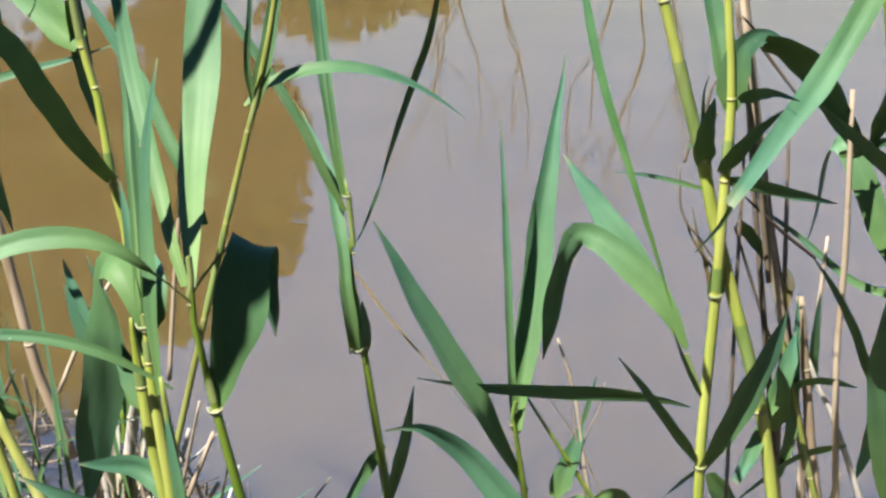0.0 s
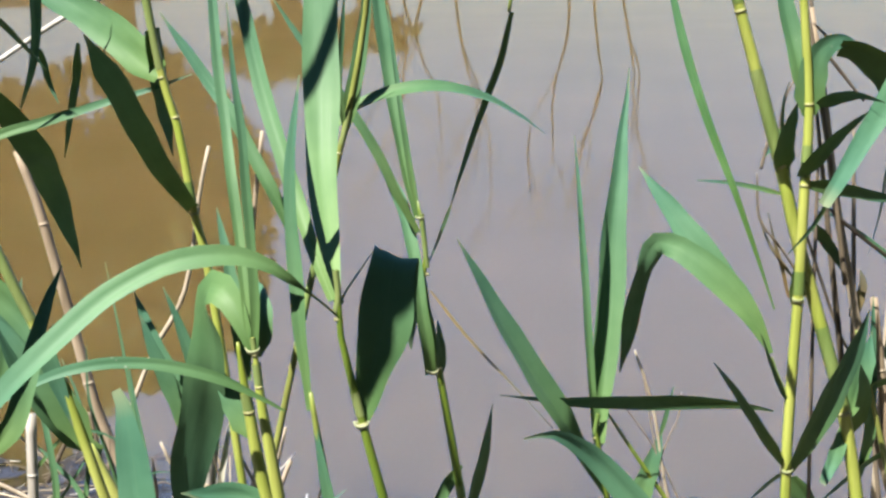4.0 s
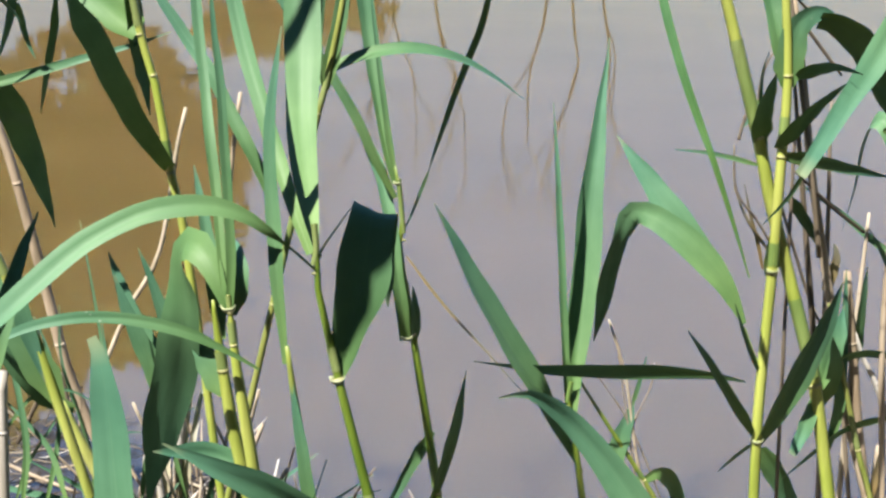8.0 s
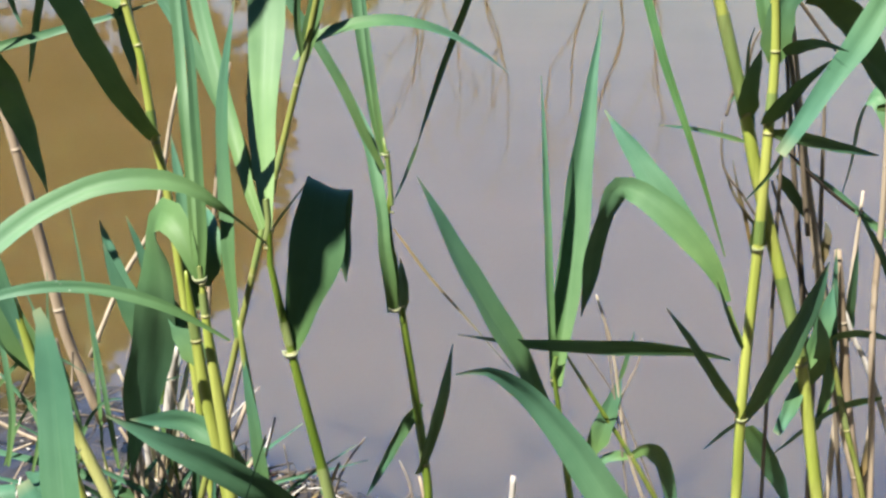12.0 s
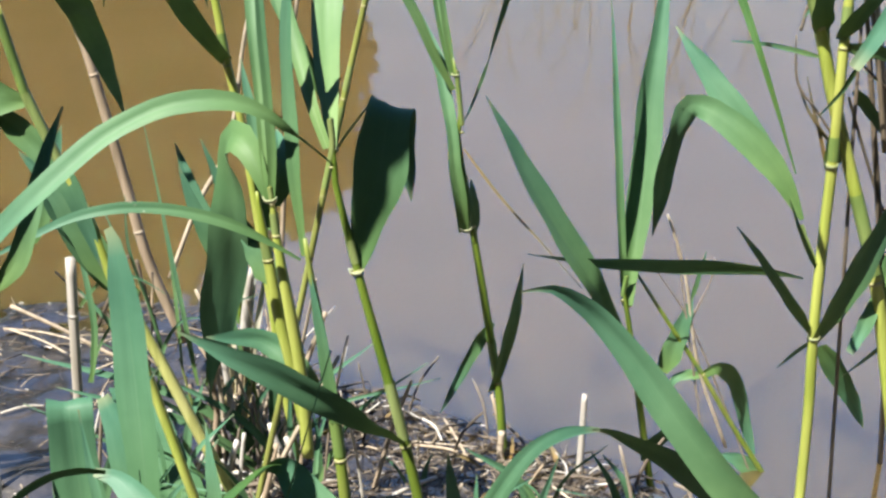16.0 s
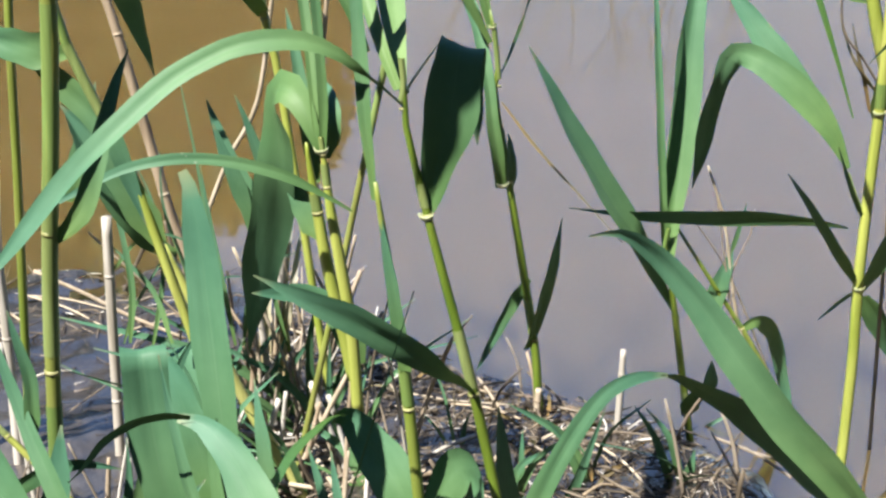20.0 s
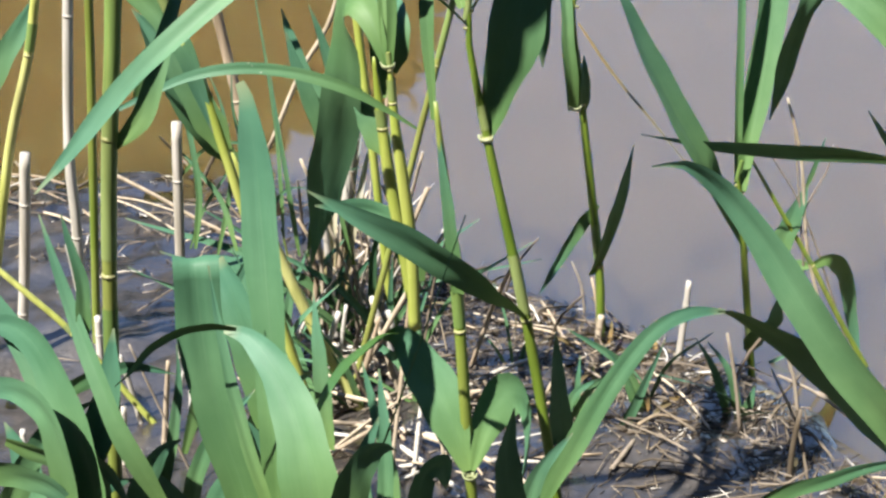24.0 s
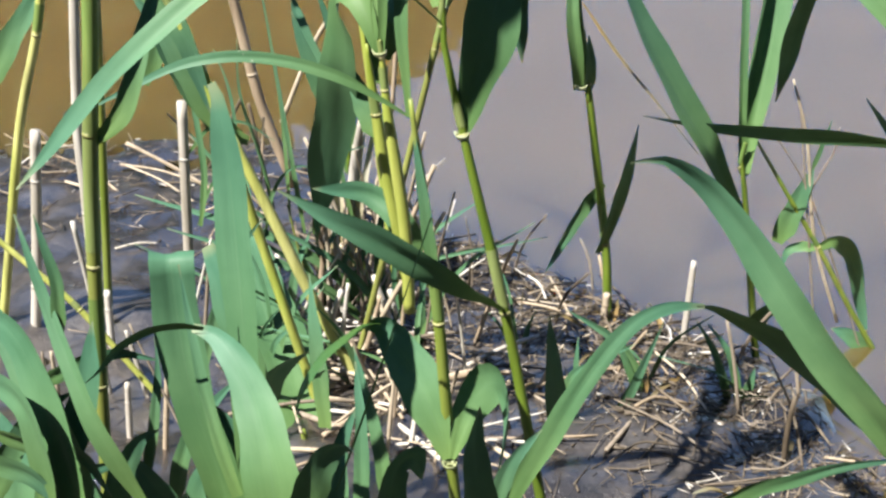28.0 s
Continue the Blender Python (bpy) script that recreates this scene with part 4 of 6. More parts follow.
leaf(reed_r, [(0.413, 0.960, 0.136), (0.418, 0.960, 0.166), (0.419, 0.960, 0.196), (0.415, 0.960, 0.294)], 0.0113, 10, 10, 0.30)
leaf(reed_r, [(0.413, 0.960, 0.211), (0.427, 0.960, 0.220), (0.446, 0.960, 0.221), (0.471, 0.960, 0.215)], 0.0125, 40, 40, 0.12)
leaf(reed_r, [(0.404, 0.960, 0.177), (0.405, 0.949, 0.196), (0.402, 0.934, 0.221), (0.389, 0.915, 0.252)], 0.0142, 0, 0, 0.12)
leaf(reed_e, [(0.339, 0.930, 0.298), (0.339, 0.930, 0.317), (0.340, 0.930, 0.340)], 0.0136, 10, 10, 0.50, mat=SHEATH)
leaf(reed_g, [(0.334, 0.920, 0.223), (0.328, 0.920, 0.235), (0.323, 0.920, 0.246), (0.318, 0.920, 0.259)], 0.0045, 10, 10, 0.50, mat=SHEATH, blunt=True)
leaf(reed_e, [(0.330, 0.930, 0.397), (0.319, 0.920, 0.434), (0.315, 0.910, 0.460), (0.315, 0.900, 0.475)], 0.0043, 10, 10, 0.20)
leaf(reed_e, [(0.320, 0.930, 0.436), (0.317, 0.930, 0.426), (0.310, 0.930, 0.415)], 0.0039, 10, 10, 0.20)
reed_p = reed([(0.319, 0.670, -0.006), (0.287, 0.670, 0.061), (0.264, 0.670, 0.124)], 0.0040, 0.0030, (), "tall green reed with long drooping leaves", CULM)
leaf(reed_p, [(0.290, 0.670, 0.088), (0.240, 0.675, 0.150), (0.211, 0.680, 0.183), (0.185, 0.685, 0.217), (0.162, 0.690, 0.251), (0.140, 0.690, 0.278), (0.126, 0.685, 0.293), (0.108, 0.675, 0.307), (0.089, 0.665, 0.309)], 0.0241, -46, 20, 0.25, shape=(0.4, 0.85, 1.0, 1.0, 0.95, 0.85, 0.65, 0.4, 0.0))
reed_q = reed([(0.026, 0.720, -0.025), (0.027, 0.720, 0.025), (0.030, 0.720, 0.044)], 0.0040, 0.0030, (), "tall green reed with long drooping leaves", CULM)
leaf(reed_q, [(0.026, 0.580, 0.131), (0.036, 0.585, 0.151), (0.049, 0.592, 0.173), (0.063, 0.602, 0.196), (0.078, 0.615, 0.215), (0.096, 0.630, 0.229), (0.114, 0.642, 0.232), (0.135, 0.655, 0.227)], 0.0128, 6, 6, 0.12, shape=(0.7, 0.9, 1.0, 1.0, 0.9, 0.75, 0.55, 0.2))
leaf(reed_q, [(0.130, 0.652, 0.228), (0.142, 0.662, 0.222), (0.163, 0.682, 0.202), (0.194, 0.705, 0.174), (0.232, 0.730, 0.134), (0.267, 0.750, 0.093), (0.317, 0.780, 0.029)], 0.0252, 30, 30, 0.12, shape=(0.1, 0.4, 0.8, 1.0, 1.0, 0.8, 0.4))
reed_l = reed([(-0.222, 0.610, -0.030), (-0.212, 0.610, 0.102), (-0.205, 0.610, 0.195), (-0.199, 0.610, 0.268), (-0.192, 0.610, 0.334), (-0.182, 0.610, 0.409), (-0.177, 0.610, 0.464), (-0.172, 0.610, 0.650), (-0.165, 0.610, 0.940)], 0.0040, 0.0036, (0.223, 0.305, 0.375, 0.60, 0.80, ), "tall green reed with long drooping leaves", CULM)
leaf(reed_l, [(-0.190, 0.610, 0.334), (-0.180, 0.612, 0.342), (-0.171, 0.617, 0.357), (-0.159, 0.628, 0.399), (-0.148, 0.635, 0.426)], 0.0112, 0, 0, 0.20)
# Unseen leaf on the lengthened culm, added to shadow reed_a's blunt leaf.
leaf(reed_l, [(-0.165, 0.610, 0.930), (-0.150, 0.590, 0.985), (-0.118, 0.555, 0.985), (-0.097, 0.540, 0.900), (-0.098, 0.543, 0.810), (-0.115, 0.510, 0.769), (-0.135, 0.510, 0.739), (-0.132, 0.511, 0.706), (-0.131, 0.515, 0.673), (-0.130, 0.518, 0.642), (-0.129, 0.522, 0.611)], 0.0460, 0, 0, 0.10, shape=(0.10, 0.12, 0.13, 0.14, 0.2, 0.55, 1.0, 1.0, 0.7, 0.35, 0.0))
reed_n = reed([(-0.444, 0.950, -0.030), (-0.426, 0.950, 0.044), (-0.389, 0.950, 0.198), (-0.362, 0.950, 0.280), (-0.349, 0.950, 0.334)], 0.0040, 0.0034, (0.851, ), "yellowish green reed with long leaves, standing in mud", CULM_YELLOW)
leaf(reed_n, [(-0.415, 0.950, 0.227), (-0.389, 0.962, 0.271), (-0.369, 0.970, 0.301), (-0.354, 0.977, 0.327)], 0.0204, 0, 0, 0.20)
reed_y = reed([(-0.122, 0.850, -0.030), (-0.185, 0.850, 0.220), (-0.200, 0.850, 0.282), (-0.209, 0.850, 0.309), (-0.217, 0.850, 0.329), (-0.237, 0.850, 0.382), (-0.244, 0.850, 0.414), (-0.251, 0.850, 0.447)], 0.0038, 0.0030, (0.865, 0.749, ), "yellowish green reed with long leaves, standing in mud", CULM_YELLOW)
leaf(reed_y, [(-0.238, 0.850, 0.378), (-0.260, 0.850, 0.381), (-0.285, 0.860, 0.386), (-0.316, 0.870, 0.397)], 0.0252, 0, 0, 0.20, start=0.3)
leaf(reed_y, [(-0.262, 0.850, 0.377), (-0.248, 0.854, 0.360), (-0.224, 0.850, 0.333), (-0.210, 0.846, 0.310), (-0.197, 0.848, 0.256)], 0.0186, 0, 0, 0.20)
reed_k = reed([(-0.115, 1.020, -0.030), (-0.127, 1.020, 0.108), (-0.130, 1.020, 0.140), (-0.133, 1.020, 0.171)], 0.0030, 0.0020, (), "tall green reed with long drooping leaves", CULM)
leaf(reed_k, [(-0.130, 1.020, 0.140), (-0.145, 1.036, 0.196), (-0.165, 1.047, 0.238), (-0.184, 1.060, 0.291)], 0.0208, 20, 20, 0.20)
leaf(reed_k, [(-0.129, 1.020, 0.150), (-0.132, 1.020, 0.221), (-0.141, 1.020, 0.266), (-0.154, 1.020, 0.305)], 0.0140, 0, 0, 0.20)
leaf(reed_k, [(-0.134, 1.020, 0.163), (-0.147, 1.020, 0.204), (-0.162, 1.020, 0.243), (-0.174, 1.020, 0.282)], 0.0186, -10, -10, 0.20)
reed_o = reed([(-0.144, 0.530, -0.030), (-0.137, 0.530, 0.125), (-0.136, 0.530, 0.152), (-0.135, 0.530, 0.171)], 0.0030, 0.0020, (), "tall green reed with long drooping leaves", CULM)
leaf(reed_o, [(-0.099, 0.530, 0.175), (-0.100, 0.535, 0.218), (-0.101, 0.545, 0.250), (-0.104, 0.555, 0.282), (-0.107, 0.565, 0.313), (-0.109, 0.572, 0.342), (-0.111, 0.575, 0.362), (-0.113, 0.578, 0.373), (-0.116, 0.580, 0.379)], 0.0207, -18, -18, 0.15, shape=(0.6, 0.75, 0.8, 0.85, 0.95, 1.0, 0.92, 0.7, 0.25))
leaf(reed_n, [(-0.277, 0.940, 0.244), (-0.267, 0.950, 0.273), (-0.261, 0.970, 0.304), (-0.255, 0.980, 0.328)], 0.0169, 20, 20, 0.20)
leaf(reed_n, [(-0.199, 0.950, 0.195), (-0.213, 0.952, 0.201), (-0.230, 0.939, 0.227), (-0.251, 0.931, 0.271), (-0.265, 0.923, 0.317)], 0.0180, 0, 0, 0.20)
leaf(reed_o, [(-0.114, 0.540, 0.146), (-0.121, 0.545, 0.177), (-0.130, 0.550, 0.207), (-0.136, 0.555, 0.234), (-0.139, 0.560, 0.260), (-0.140, 0.562, 0.281), (-0.140, 0.563, 0.292), (-0.142, 0.572, 0.290), (-0.145, 0.585, 0.272), (-0.144, 0.590, 0.250)], 0.0239, 12, 12, 0.15, shape=(0.8, 0.85, 0.85, 0.9, 0.98, 1.0, 0.95, 0.9, 0.7, 0.3))
leaf(reed_o, [(-0.069, 0.460, 0.209), (-0.071, 0.465, 0.235), (-0.076, 0.475, 0.253), (-0.083, 0.487, 0.267), (-0.093, 0.497, 0.278), (-0.103, 0.505, 0.284), (-0.114, 0.508, 0.286)], 0.0275, 0, 0, 0.15, shape=(1.0, 1.0, 0.9, 0.75, 0.6, 0.4, 0.15))
leaf(reed_o, [(-0.057, 0.460, 0.219), (-0.052, 0.462, 0.238), (-0.045, 0.464, 0.252), (-0.036, 0.463, 0.257), (-0.030, 0.458, 0.255)], 0.0188, 30, 30, 0.12, shape=(1.0, 1.0, 0.85, 0.6, 0.0))
leaf(reed_o, [(-0.108, 0.505, 0.288), (-0.120, 0.503, 0.290), (-0.133, 0.500, 0.288), (-0.145, 0.495, 0.282), (-0.154, 0.490, 0.272), (-0.160, 0.487, 0.267)], 0.0060, -30, -30, 0.12, shape=(0.5, 0.9, 1.0, 0.9, 0.6, 0.0))
reed_t = reed([(-0.131, 0.800, -0.107), (-0.133, 0.800, -0.004), (-0.135, 0.800, 0.024)], 0.0030, 0.0022, (0.781, ), "tall green reed with long drooping leaves", CULM)
leaf(reed_t, [(-0.131, 0.800, -0.004), (-0.157, 0.853, 0.029), (-0.186, 0.905, 0.070), (-0.208, 0.941, 0.103), (-0.217, 0.956, 0.109), (-0.214, 0.962, 0.097), (-0.196, 0.935, 0.064)], 0.0589, 50, 50, 0.15, start=0.3)
leaf(reed_t, [(-0.179, 0.800, -0.005), (-0.166, 0.792, 0.048), (-0.147, 0.783, 0.085), (-0.121, 0.774, 0.110)], 0.0295, 30, 30, 0.12)
leaf(reed_t, [(-0.133, 0.680, 0.123), (-0.139, 0.685, 0.153), (-0.147, 0.690, 0.182), (-0.156, 0.700, 0.207), (-0.166, 0.710, 0.224)], 0.0257, -15, -15, 0.15, shape=(0.7, 1.0, 1.0, 0.85, 0.4))
leaf(reed_t, [(-0.113, 0.780, 0.041), (-0.116, 0.785, 0.085), (-0.119, 0.790, 0.123), (-0.123, 0.800, 0.158)], 0.0135, -15, -15, 0.20, shape=(0.8, 1.0, 0.8, 0.0))
leaf(reed_t, [(-0.225, 0.800, 0.019), (-0.195, 0.803, 0.118), (-0.171, 0.805, 0.174), (-0.153, 0.806, 0.200)], 0.0102, 10, 10, 0.20)
reed_u = reed([(0.000, 0.620, -0.034), (-0.003, 0.620, 0.013), (-0.006, 0.620, 0.058)], 0.0038, 0.0026, (), "yellowish green reed with long leaves, standing in mud", CULM_YELLOW)
leaf(reed_u, [(-0.008, 0.620, 0.137), (-0.014, 0.625, 0.154), (-0.022, 0.632, 0.172), (-0.030, 0.640, 0.186), (-0.039, 0.645, 0.197), (-0.046, 0.648, 0.207), (-0.052, 0.645, 0.212), (-0.056, 0.638, 0.214)], 0.0267, 8, 8, 0.15, shape=(0.18, 0.5, 0.8, 1.0, 0.98, 0.8, 0.5, 0.3))
leaf(reed_u, [(-0.005, 0.618, 0.139), (-0.002, 0.625, 0.149), (0.002, 0.634, 0.159), (0.009, 0.642, 0.170), (0.016, 0.645, 0.176), (0.023, 0.638, 0.177), (0.027, 0.622, 0.171), (0.026, 0.605, 0.160), (0.022, 0.592, 0.142)], 0.0255, 10, 10, 0.12, shape=(0.15, 0.5, 0.85, 1.0, 1.0, 0.95, 0.85, 0.6, 0.1))
leaf(reed_u, [(-0.010, 0.628, 0.131), (-0.021, 0.645, 0.136), (-0.030, 0.655, 0.147), (-0.039, 0.660, 0.161), (-0.048, 0.660, 0.180)], 0.0203, -60, -60, 0.12, shape=(0.3, 0.8, 1.0, 0.8, 0.0))
leaf(reed_u, [(-0.050, 0.645, 0.212), (-0.056, 0.636, 0.216), (-0.064, 0.626, 0.214), (-0.075, 0.618, 0.208), (-0.084, 0.612, 0.197), (-0.090, 0.608, 0.185), (-0.093, 0.606, 0.169)], 0.0132, -50, -50, 0.12, shape=(0.3, 0.5, 0.75, 1.0, 0.9, 0.5, 0.0), mat=LEAF_THIN)
reed([(-0.069, 0.890, -0.075), (-0.105, 0.890, 0.008), (-0.139, 0.890, 0.081), (-0.170, 0.890, 0.159), (-0.197, 0.890, 0.224)], 0.0048, 0.0038, (), "yellowish green reed with long leaves, standing in mud", CULM_YELLOW)
reed_w = reed([(0.068, 0.860, -0.143), (0.062, 0.860, -0.084), (0.060, 0.860, -0.066)], 0.0020, 0.0018, (), "tall green reed with long drooping leaves", CULM)
leaf(reed_w, [(0.061, 0.860, -0.084), (0.057, 0.837, 0.011), (0.051, 0.819, 0.078), (0.047, 0.806, 0.129)], 0.0241, 30, 30, 0.12)
leaf(reed_w, [(0.157, 0.860, -0.077), (0.131, 0.858, -0.029), (0.111, 0.856, -0.002), (0.095, 0.856, 0.013)], 0.0146, -10, -10, 0.20)
leaf(reed_w, [(0.073, 0.860, -0.072), (0.085, 0.862, -0.034), (0.099, 0.865, -0.001), (0.113, 0.870, 0.030), (0.124, 0.875, 0.058), (0.135, 0.880, 0.087)], 0.0131, 20, 20, 0.20, shape=(0.6, 0.9, 1.0, 0.8, 0.45, 0.0))
reed_x = reed([(-0.217, 0.520, -0.030), (-0.206, 0.520, 0.089), (-0.200, 0.520, 0.148), (-0.201, 0.520, 0.166)], 0.0040, 0.0030, (), "tall green reed with long drooping leaves", CULM)
leaf(reed_x, [(-0.187, 0.520, 0.156), (-0.201, 0.534, 0.202), (-0.214, 0.543, 0.234), (-0.231, 0.551, 0.261), (-0.244, 0.557, 0.284)], 0.0251, 0, 0, 0.20)
leaf(reed_x, [(-0.209, 0.520, 0.155), (-0.198, 0.530, 0.188), (-0.185, 0.541, 0.223), (-0.180, 0.551, 0.261)], 0.0202, 0, 0, 0.20)
leaf(reed_x, [(-0.229, 0.520, 0.214), (-0.207, 0.520, 0.205), (-0.184, 0.520, 0.203), (-0.170, 0.520, 0.176)], 0.0123, 20, 20, 0.20)
leaf(reed_x, [(-0.169, 0.560, 0.150), (-0.160, 0.560, 0.186), (-0.153, 0.560, 0.224), (-0.152, 0.560, 0.248)], 0.0064, 0, 0, 0.20, shape=(0.8, 1.0, 0.8, 0.0))
leaf(reed_x, [(-0.184, 0.520, 0.269), (-0.181, 0.520, 0.300), (-0.184, 0.520, 0.318), (-0.187, 0.520, 0.335)], 0.0075, 0, 0, 0.30)
leaf(reed_x, [(-0.238, 0.520, 0.164), (-0.224, 0.529, 0.194), (-0.212, 0.535, 0.212), (-0.190, 0.539, 0.227)], 0.0140, 20, 20, 0.20)
leaf(reed_x, [(-0.172, 0.520, 0.158), (-0.167, 0.528, 0.184), (-0.157, 0.534, 0.202), (-0.147, 0.536, 0.208)], 0.0158, 30, 30, 0.20)
leaf(reed_x, [(-0.189, 0.850, 0.242), (-0.211, 0.850, 0.289), (-0.227, 0.850, 0.318), (-0.247, 0.850, 0.343)], 0.0234, 0, 0, 0.20)
reed_z = reed([(-0.164, 0.550, -0.030), (-0.153, 0.550, 0.044), (-0.143, 0.550, 0.108), (-0.138, 0.550, 0.128)], 0.0040, 0.0030, (), "tall green reed with long drooping leaves", CULM)
leaf(reed_z, [(-0.141, 0.550, 0.108), (-0.140, 0.562, 0.138), (-0.131, 0.571, 0.162), (-0.115, 0.583, 0.166)], 0.0205, 0, 0, 0.20)
leaf(reed_z, [(-0.143, 0.550, 0.108), (-0.153, 0.552, 0.145), (-0.166, 0.553, 0.169), (-0.184, 0.554, 0.179)], 0.0196, 0, 0, 0.20)
leaf(reed_z, [(-0.098, 0.550, 0.111), (-0.099, 0.552, 0.149), (-0.109, 0.554, 0.184), (-0.120, 0.555, 0.204), (-0.134, 0.555, 0.217)], 0.0203, 10, 10, 0.20)
leaf(reed_z, [(-0.073, 0.550, 0.113), (-0.064, 0.562, 0.143), (-0.062, 0.573, 0.173), (-0.053, 0.582, 0.197)], 0.0146, 10, 10, 0.20)
leaf(reed_z, [(-0.045, 0.550, 0.116), (-0.049, 0.564, 0.151), (-0.050, 0.577, 0.186), (-0.054, 0.589, 0.221)], 0.0096, 10, 10, 0.20)
leaf(reed_z, [(-0.029, 0.550, 0.117), (-0.032, 0.552, 0.154), (-0.028, 0.553, 0.179), (-0.019, 0.563, 0.179), (-0.017, 0.572, 0.158)], 0.0248, 50, 50, 0.12)
leaf(reed_z, [(-0.248, 0.550, 0.099), (-0.242, 0.562, 0.130), (-0.245, 0.574, 0.160), (-0.257, 0.582, 0.184)], 0.0224, 0, 0, 0.20)
leaf(reed_z, [(-0.195, 0.550, 0.104), (-0.194, 0.552, 0.142), (-0.204, 0.553, 0.167), (-0.221, 0.554, 0.180)], 0.0185, 0, 0, 0.20)
leaf(reed_z, [(-0.235, 0.550, 0.100), (-0.219, 0.562, 0.132), (-0.206, 0.570, 0.150), (-0.185, 0.572, 0.158)], 0.0190, 20, 20, 0.20)
leaf(reed_z, [(0.032, 0.550, 0.122), (0.025, 0.552, 0.158), (0.032, 0.553, 0.186), (0.047, 0.554, 0.208)], 0.0123, 0, 0, 0.20)
leaf(reed_z, [(0.020, 0.550, 0.121), (0.017, 0.542, 0.165), (0.014, 0.535, 0.205), (0.017, 0.530, 0.236)], 0.0229, 40, 40, 0.12)
leaf(reed_z, [(0.135, 0.550, 0.167), (0.155, 0.554, 0.177), (0.174, 0.556, 0.183), (0.199, 0.559, 0.191), (0.229, 0.561, 0.196)], 0.0097, 10, 10, 0.20)
weed_a = reed([(0.376, 1.000, -0.083), (0.342, 1.000, -0.025), (0.300, 1.000, 0.041), (0.269, 1.000, 0.094), (0.236, 1.000, 0.145), (0.208, 1.000, 0.189)], 0.0024, 0.0012, (0.646, ), "thin pale green weed leaning over the water", CULM, "weed")
leaf(weed_a, [(0.234, 1.000, 0.098), (0.243, 1.000, 0.124), (0.251, 1.000, 0.150), (0.256, 1.000, 0.168)], 0.0186, -10, -10, 0.20)
leaf(weed_a, [(0.255, 1.000, 0.166), (0.260, 1.000, 0.186), (0.265, 1.000, 0.209)], 0.0042, 0, 0, 0.20)
leaf(weed_a, [(0.269, 1.000, 0.094), (0.282, 1.000, 0.101), (0.302, 1.020, 0.077), (0.315, 1.030, 0.036), (0.330, 1.030, -0.015)], 0.0152, 0, 0, 0.20, hang=True)
leaf(weed_a, [(0.325, 1.000, -0.006), (0.309, 1.000, 0.008), (0.296, 1.000, 0.015), (0.289, 1.000, 0.017)], 0.0174, 10, 10, 0.20)
leaf(weed_a, [(0.267, 1.000, 0.094), (0.255, 1.000, 0.095), (0.244, 1.000, 0.090), (0.241, 1.000, 0.076)], 0.0089, 20, 20, 0.20)
leaf(weed_a, [(0.184, 1.000, -0.083), (0.216, 1.000, -0.027), (0.252, 1.000, 0.005), (0.280, 1.000, 0.012)], 0.0061, -30, -30, 0.20)
grass_b = reed([(-0.187, 0.500, -0.030), (-0.183, 0.500, 0.122), (-0.182, 0.500, 0.157), (-0.182, 0.500, 0.171)], 0.0030, 0.0020, (), "tall green reed with long drooping leaves", CULM)
leaf(grass_b, [(-0.181, 0.500, 0.174), (-0.193, 0.515, 0.225), (-0.212, 0.534, 0.257), (-0.235, 0.546, 0.264), (-0.258, 0.543, 0.253)], 0.0243, -20, -20, 0.15)
leaf(grass_b, [(-0.145, 0.500, 0.189), (-0.165, 0.500, 0.236), (-0.187, 0.520, 0.284), (-0.201, 0.530, 0.330)], 0.0106, 0, 0, 0.25)
leaf(grass_b, [(-0.193, 0.500, 0.180), (-0.196, 0.500, 0.232), (-0.210, 0.510, 0.246), (-0.231, 0.520, 0.243), (-0.247, 0.520, 0.226)], 0.0199, -30, -30, 0.15)
leaf(grass_b, [(-0.249, 0.620, 0.174), (-0.214, 0.620, 0.194), (-0.194, 0.620, 0.199), (-0.172, 0.620, 0.195)], 0.0105, 10, 10, 0.20)
leaf(grass_b, [(-0.236, 0.500, 0.211), (-0.214, 0.500, 0.208), (-0.199, 0.500, 0.200), (-0.185, 0.500, 0.181)], 0.0144, 10, 10, 0.20)
leaf(grass_b, [(-0.168, 0.600, 0.106), (-0.158, 0.600, 0.146), (-0.144, 0.600, 0.173), (-0.123, 0.600, 0.199)], 0.0110, -10, -10, 0.25)
leaf(grass_b, [(-0.057, 0.700, 0.037), (-0.062, 0.711, 0.074), (-0.073, 0.723, 0.114), (-0.081, 0.731, 0.143)], 0.0103, 0, 0, 0.25)
leaf(grass_b, [(-0.060, 0.550, 0.164), (-0.048, 0.550, 0.200), (-0.032, 0.550, 0.250), (-0.008, 0.550, 0.327)], 0.0016, 40, 40, 0.12)
leaf(grass_b, [(-0.098, 0.500, 0.197), (-0.105, 0.505, 0.218), (-0.114, 0.515, 0.249), (-0.121, 0.525, 0.279), (-0.125, 0.530, 0.307)], 0.0063, 20, 20, 0.20, shape=(0.9, 1.0, 0.9, 0.6, 0.0))
reed([(-0.247, 0.850, -0.008), (-0.271, 0.850, 0.025), (-0.317, 0.850, 0.090), (-0.344, 0.850, 0.119), (-0.367, 0.850, 0.142), (-0.389, 0.850, 0.164)], 0.0026, 0.0022, (0.538, ), "yellowish green reed with long leaves, standing in mud", CULM_YELLOW)
collar(reed_a, (-0.001, 0.640, 0.331), 0.0040, -0.13)
collar(reed_b, (0.065, 1.035, 0.217), 0.0050, -0.12)
collar(reed_d, (-0.068, 0.800, 0.321), 0.0046, -0.12)
collar(reed_c, (0.197, 0.975, 0.171), 0.0045, -0.10)
collar(reed_g, (0.337, 0.918, 0.305), 0.0045, 0.05)
collar(reed_g, (0.336, 0.918, 0.164), 0.0046, 0.06)
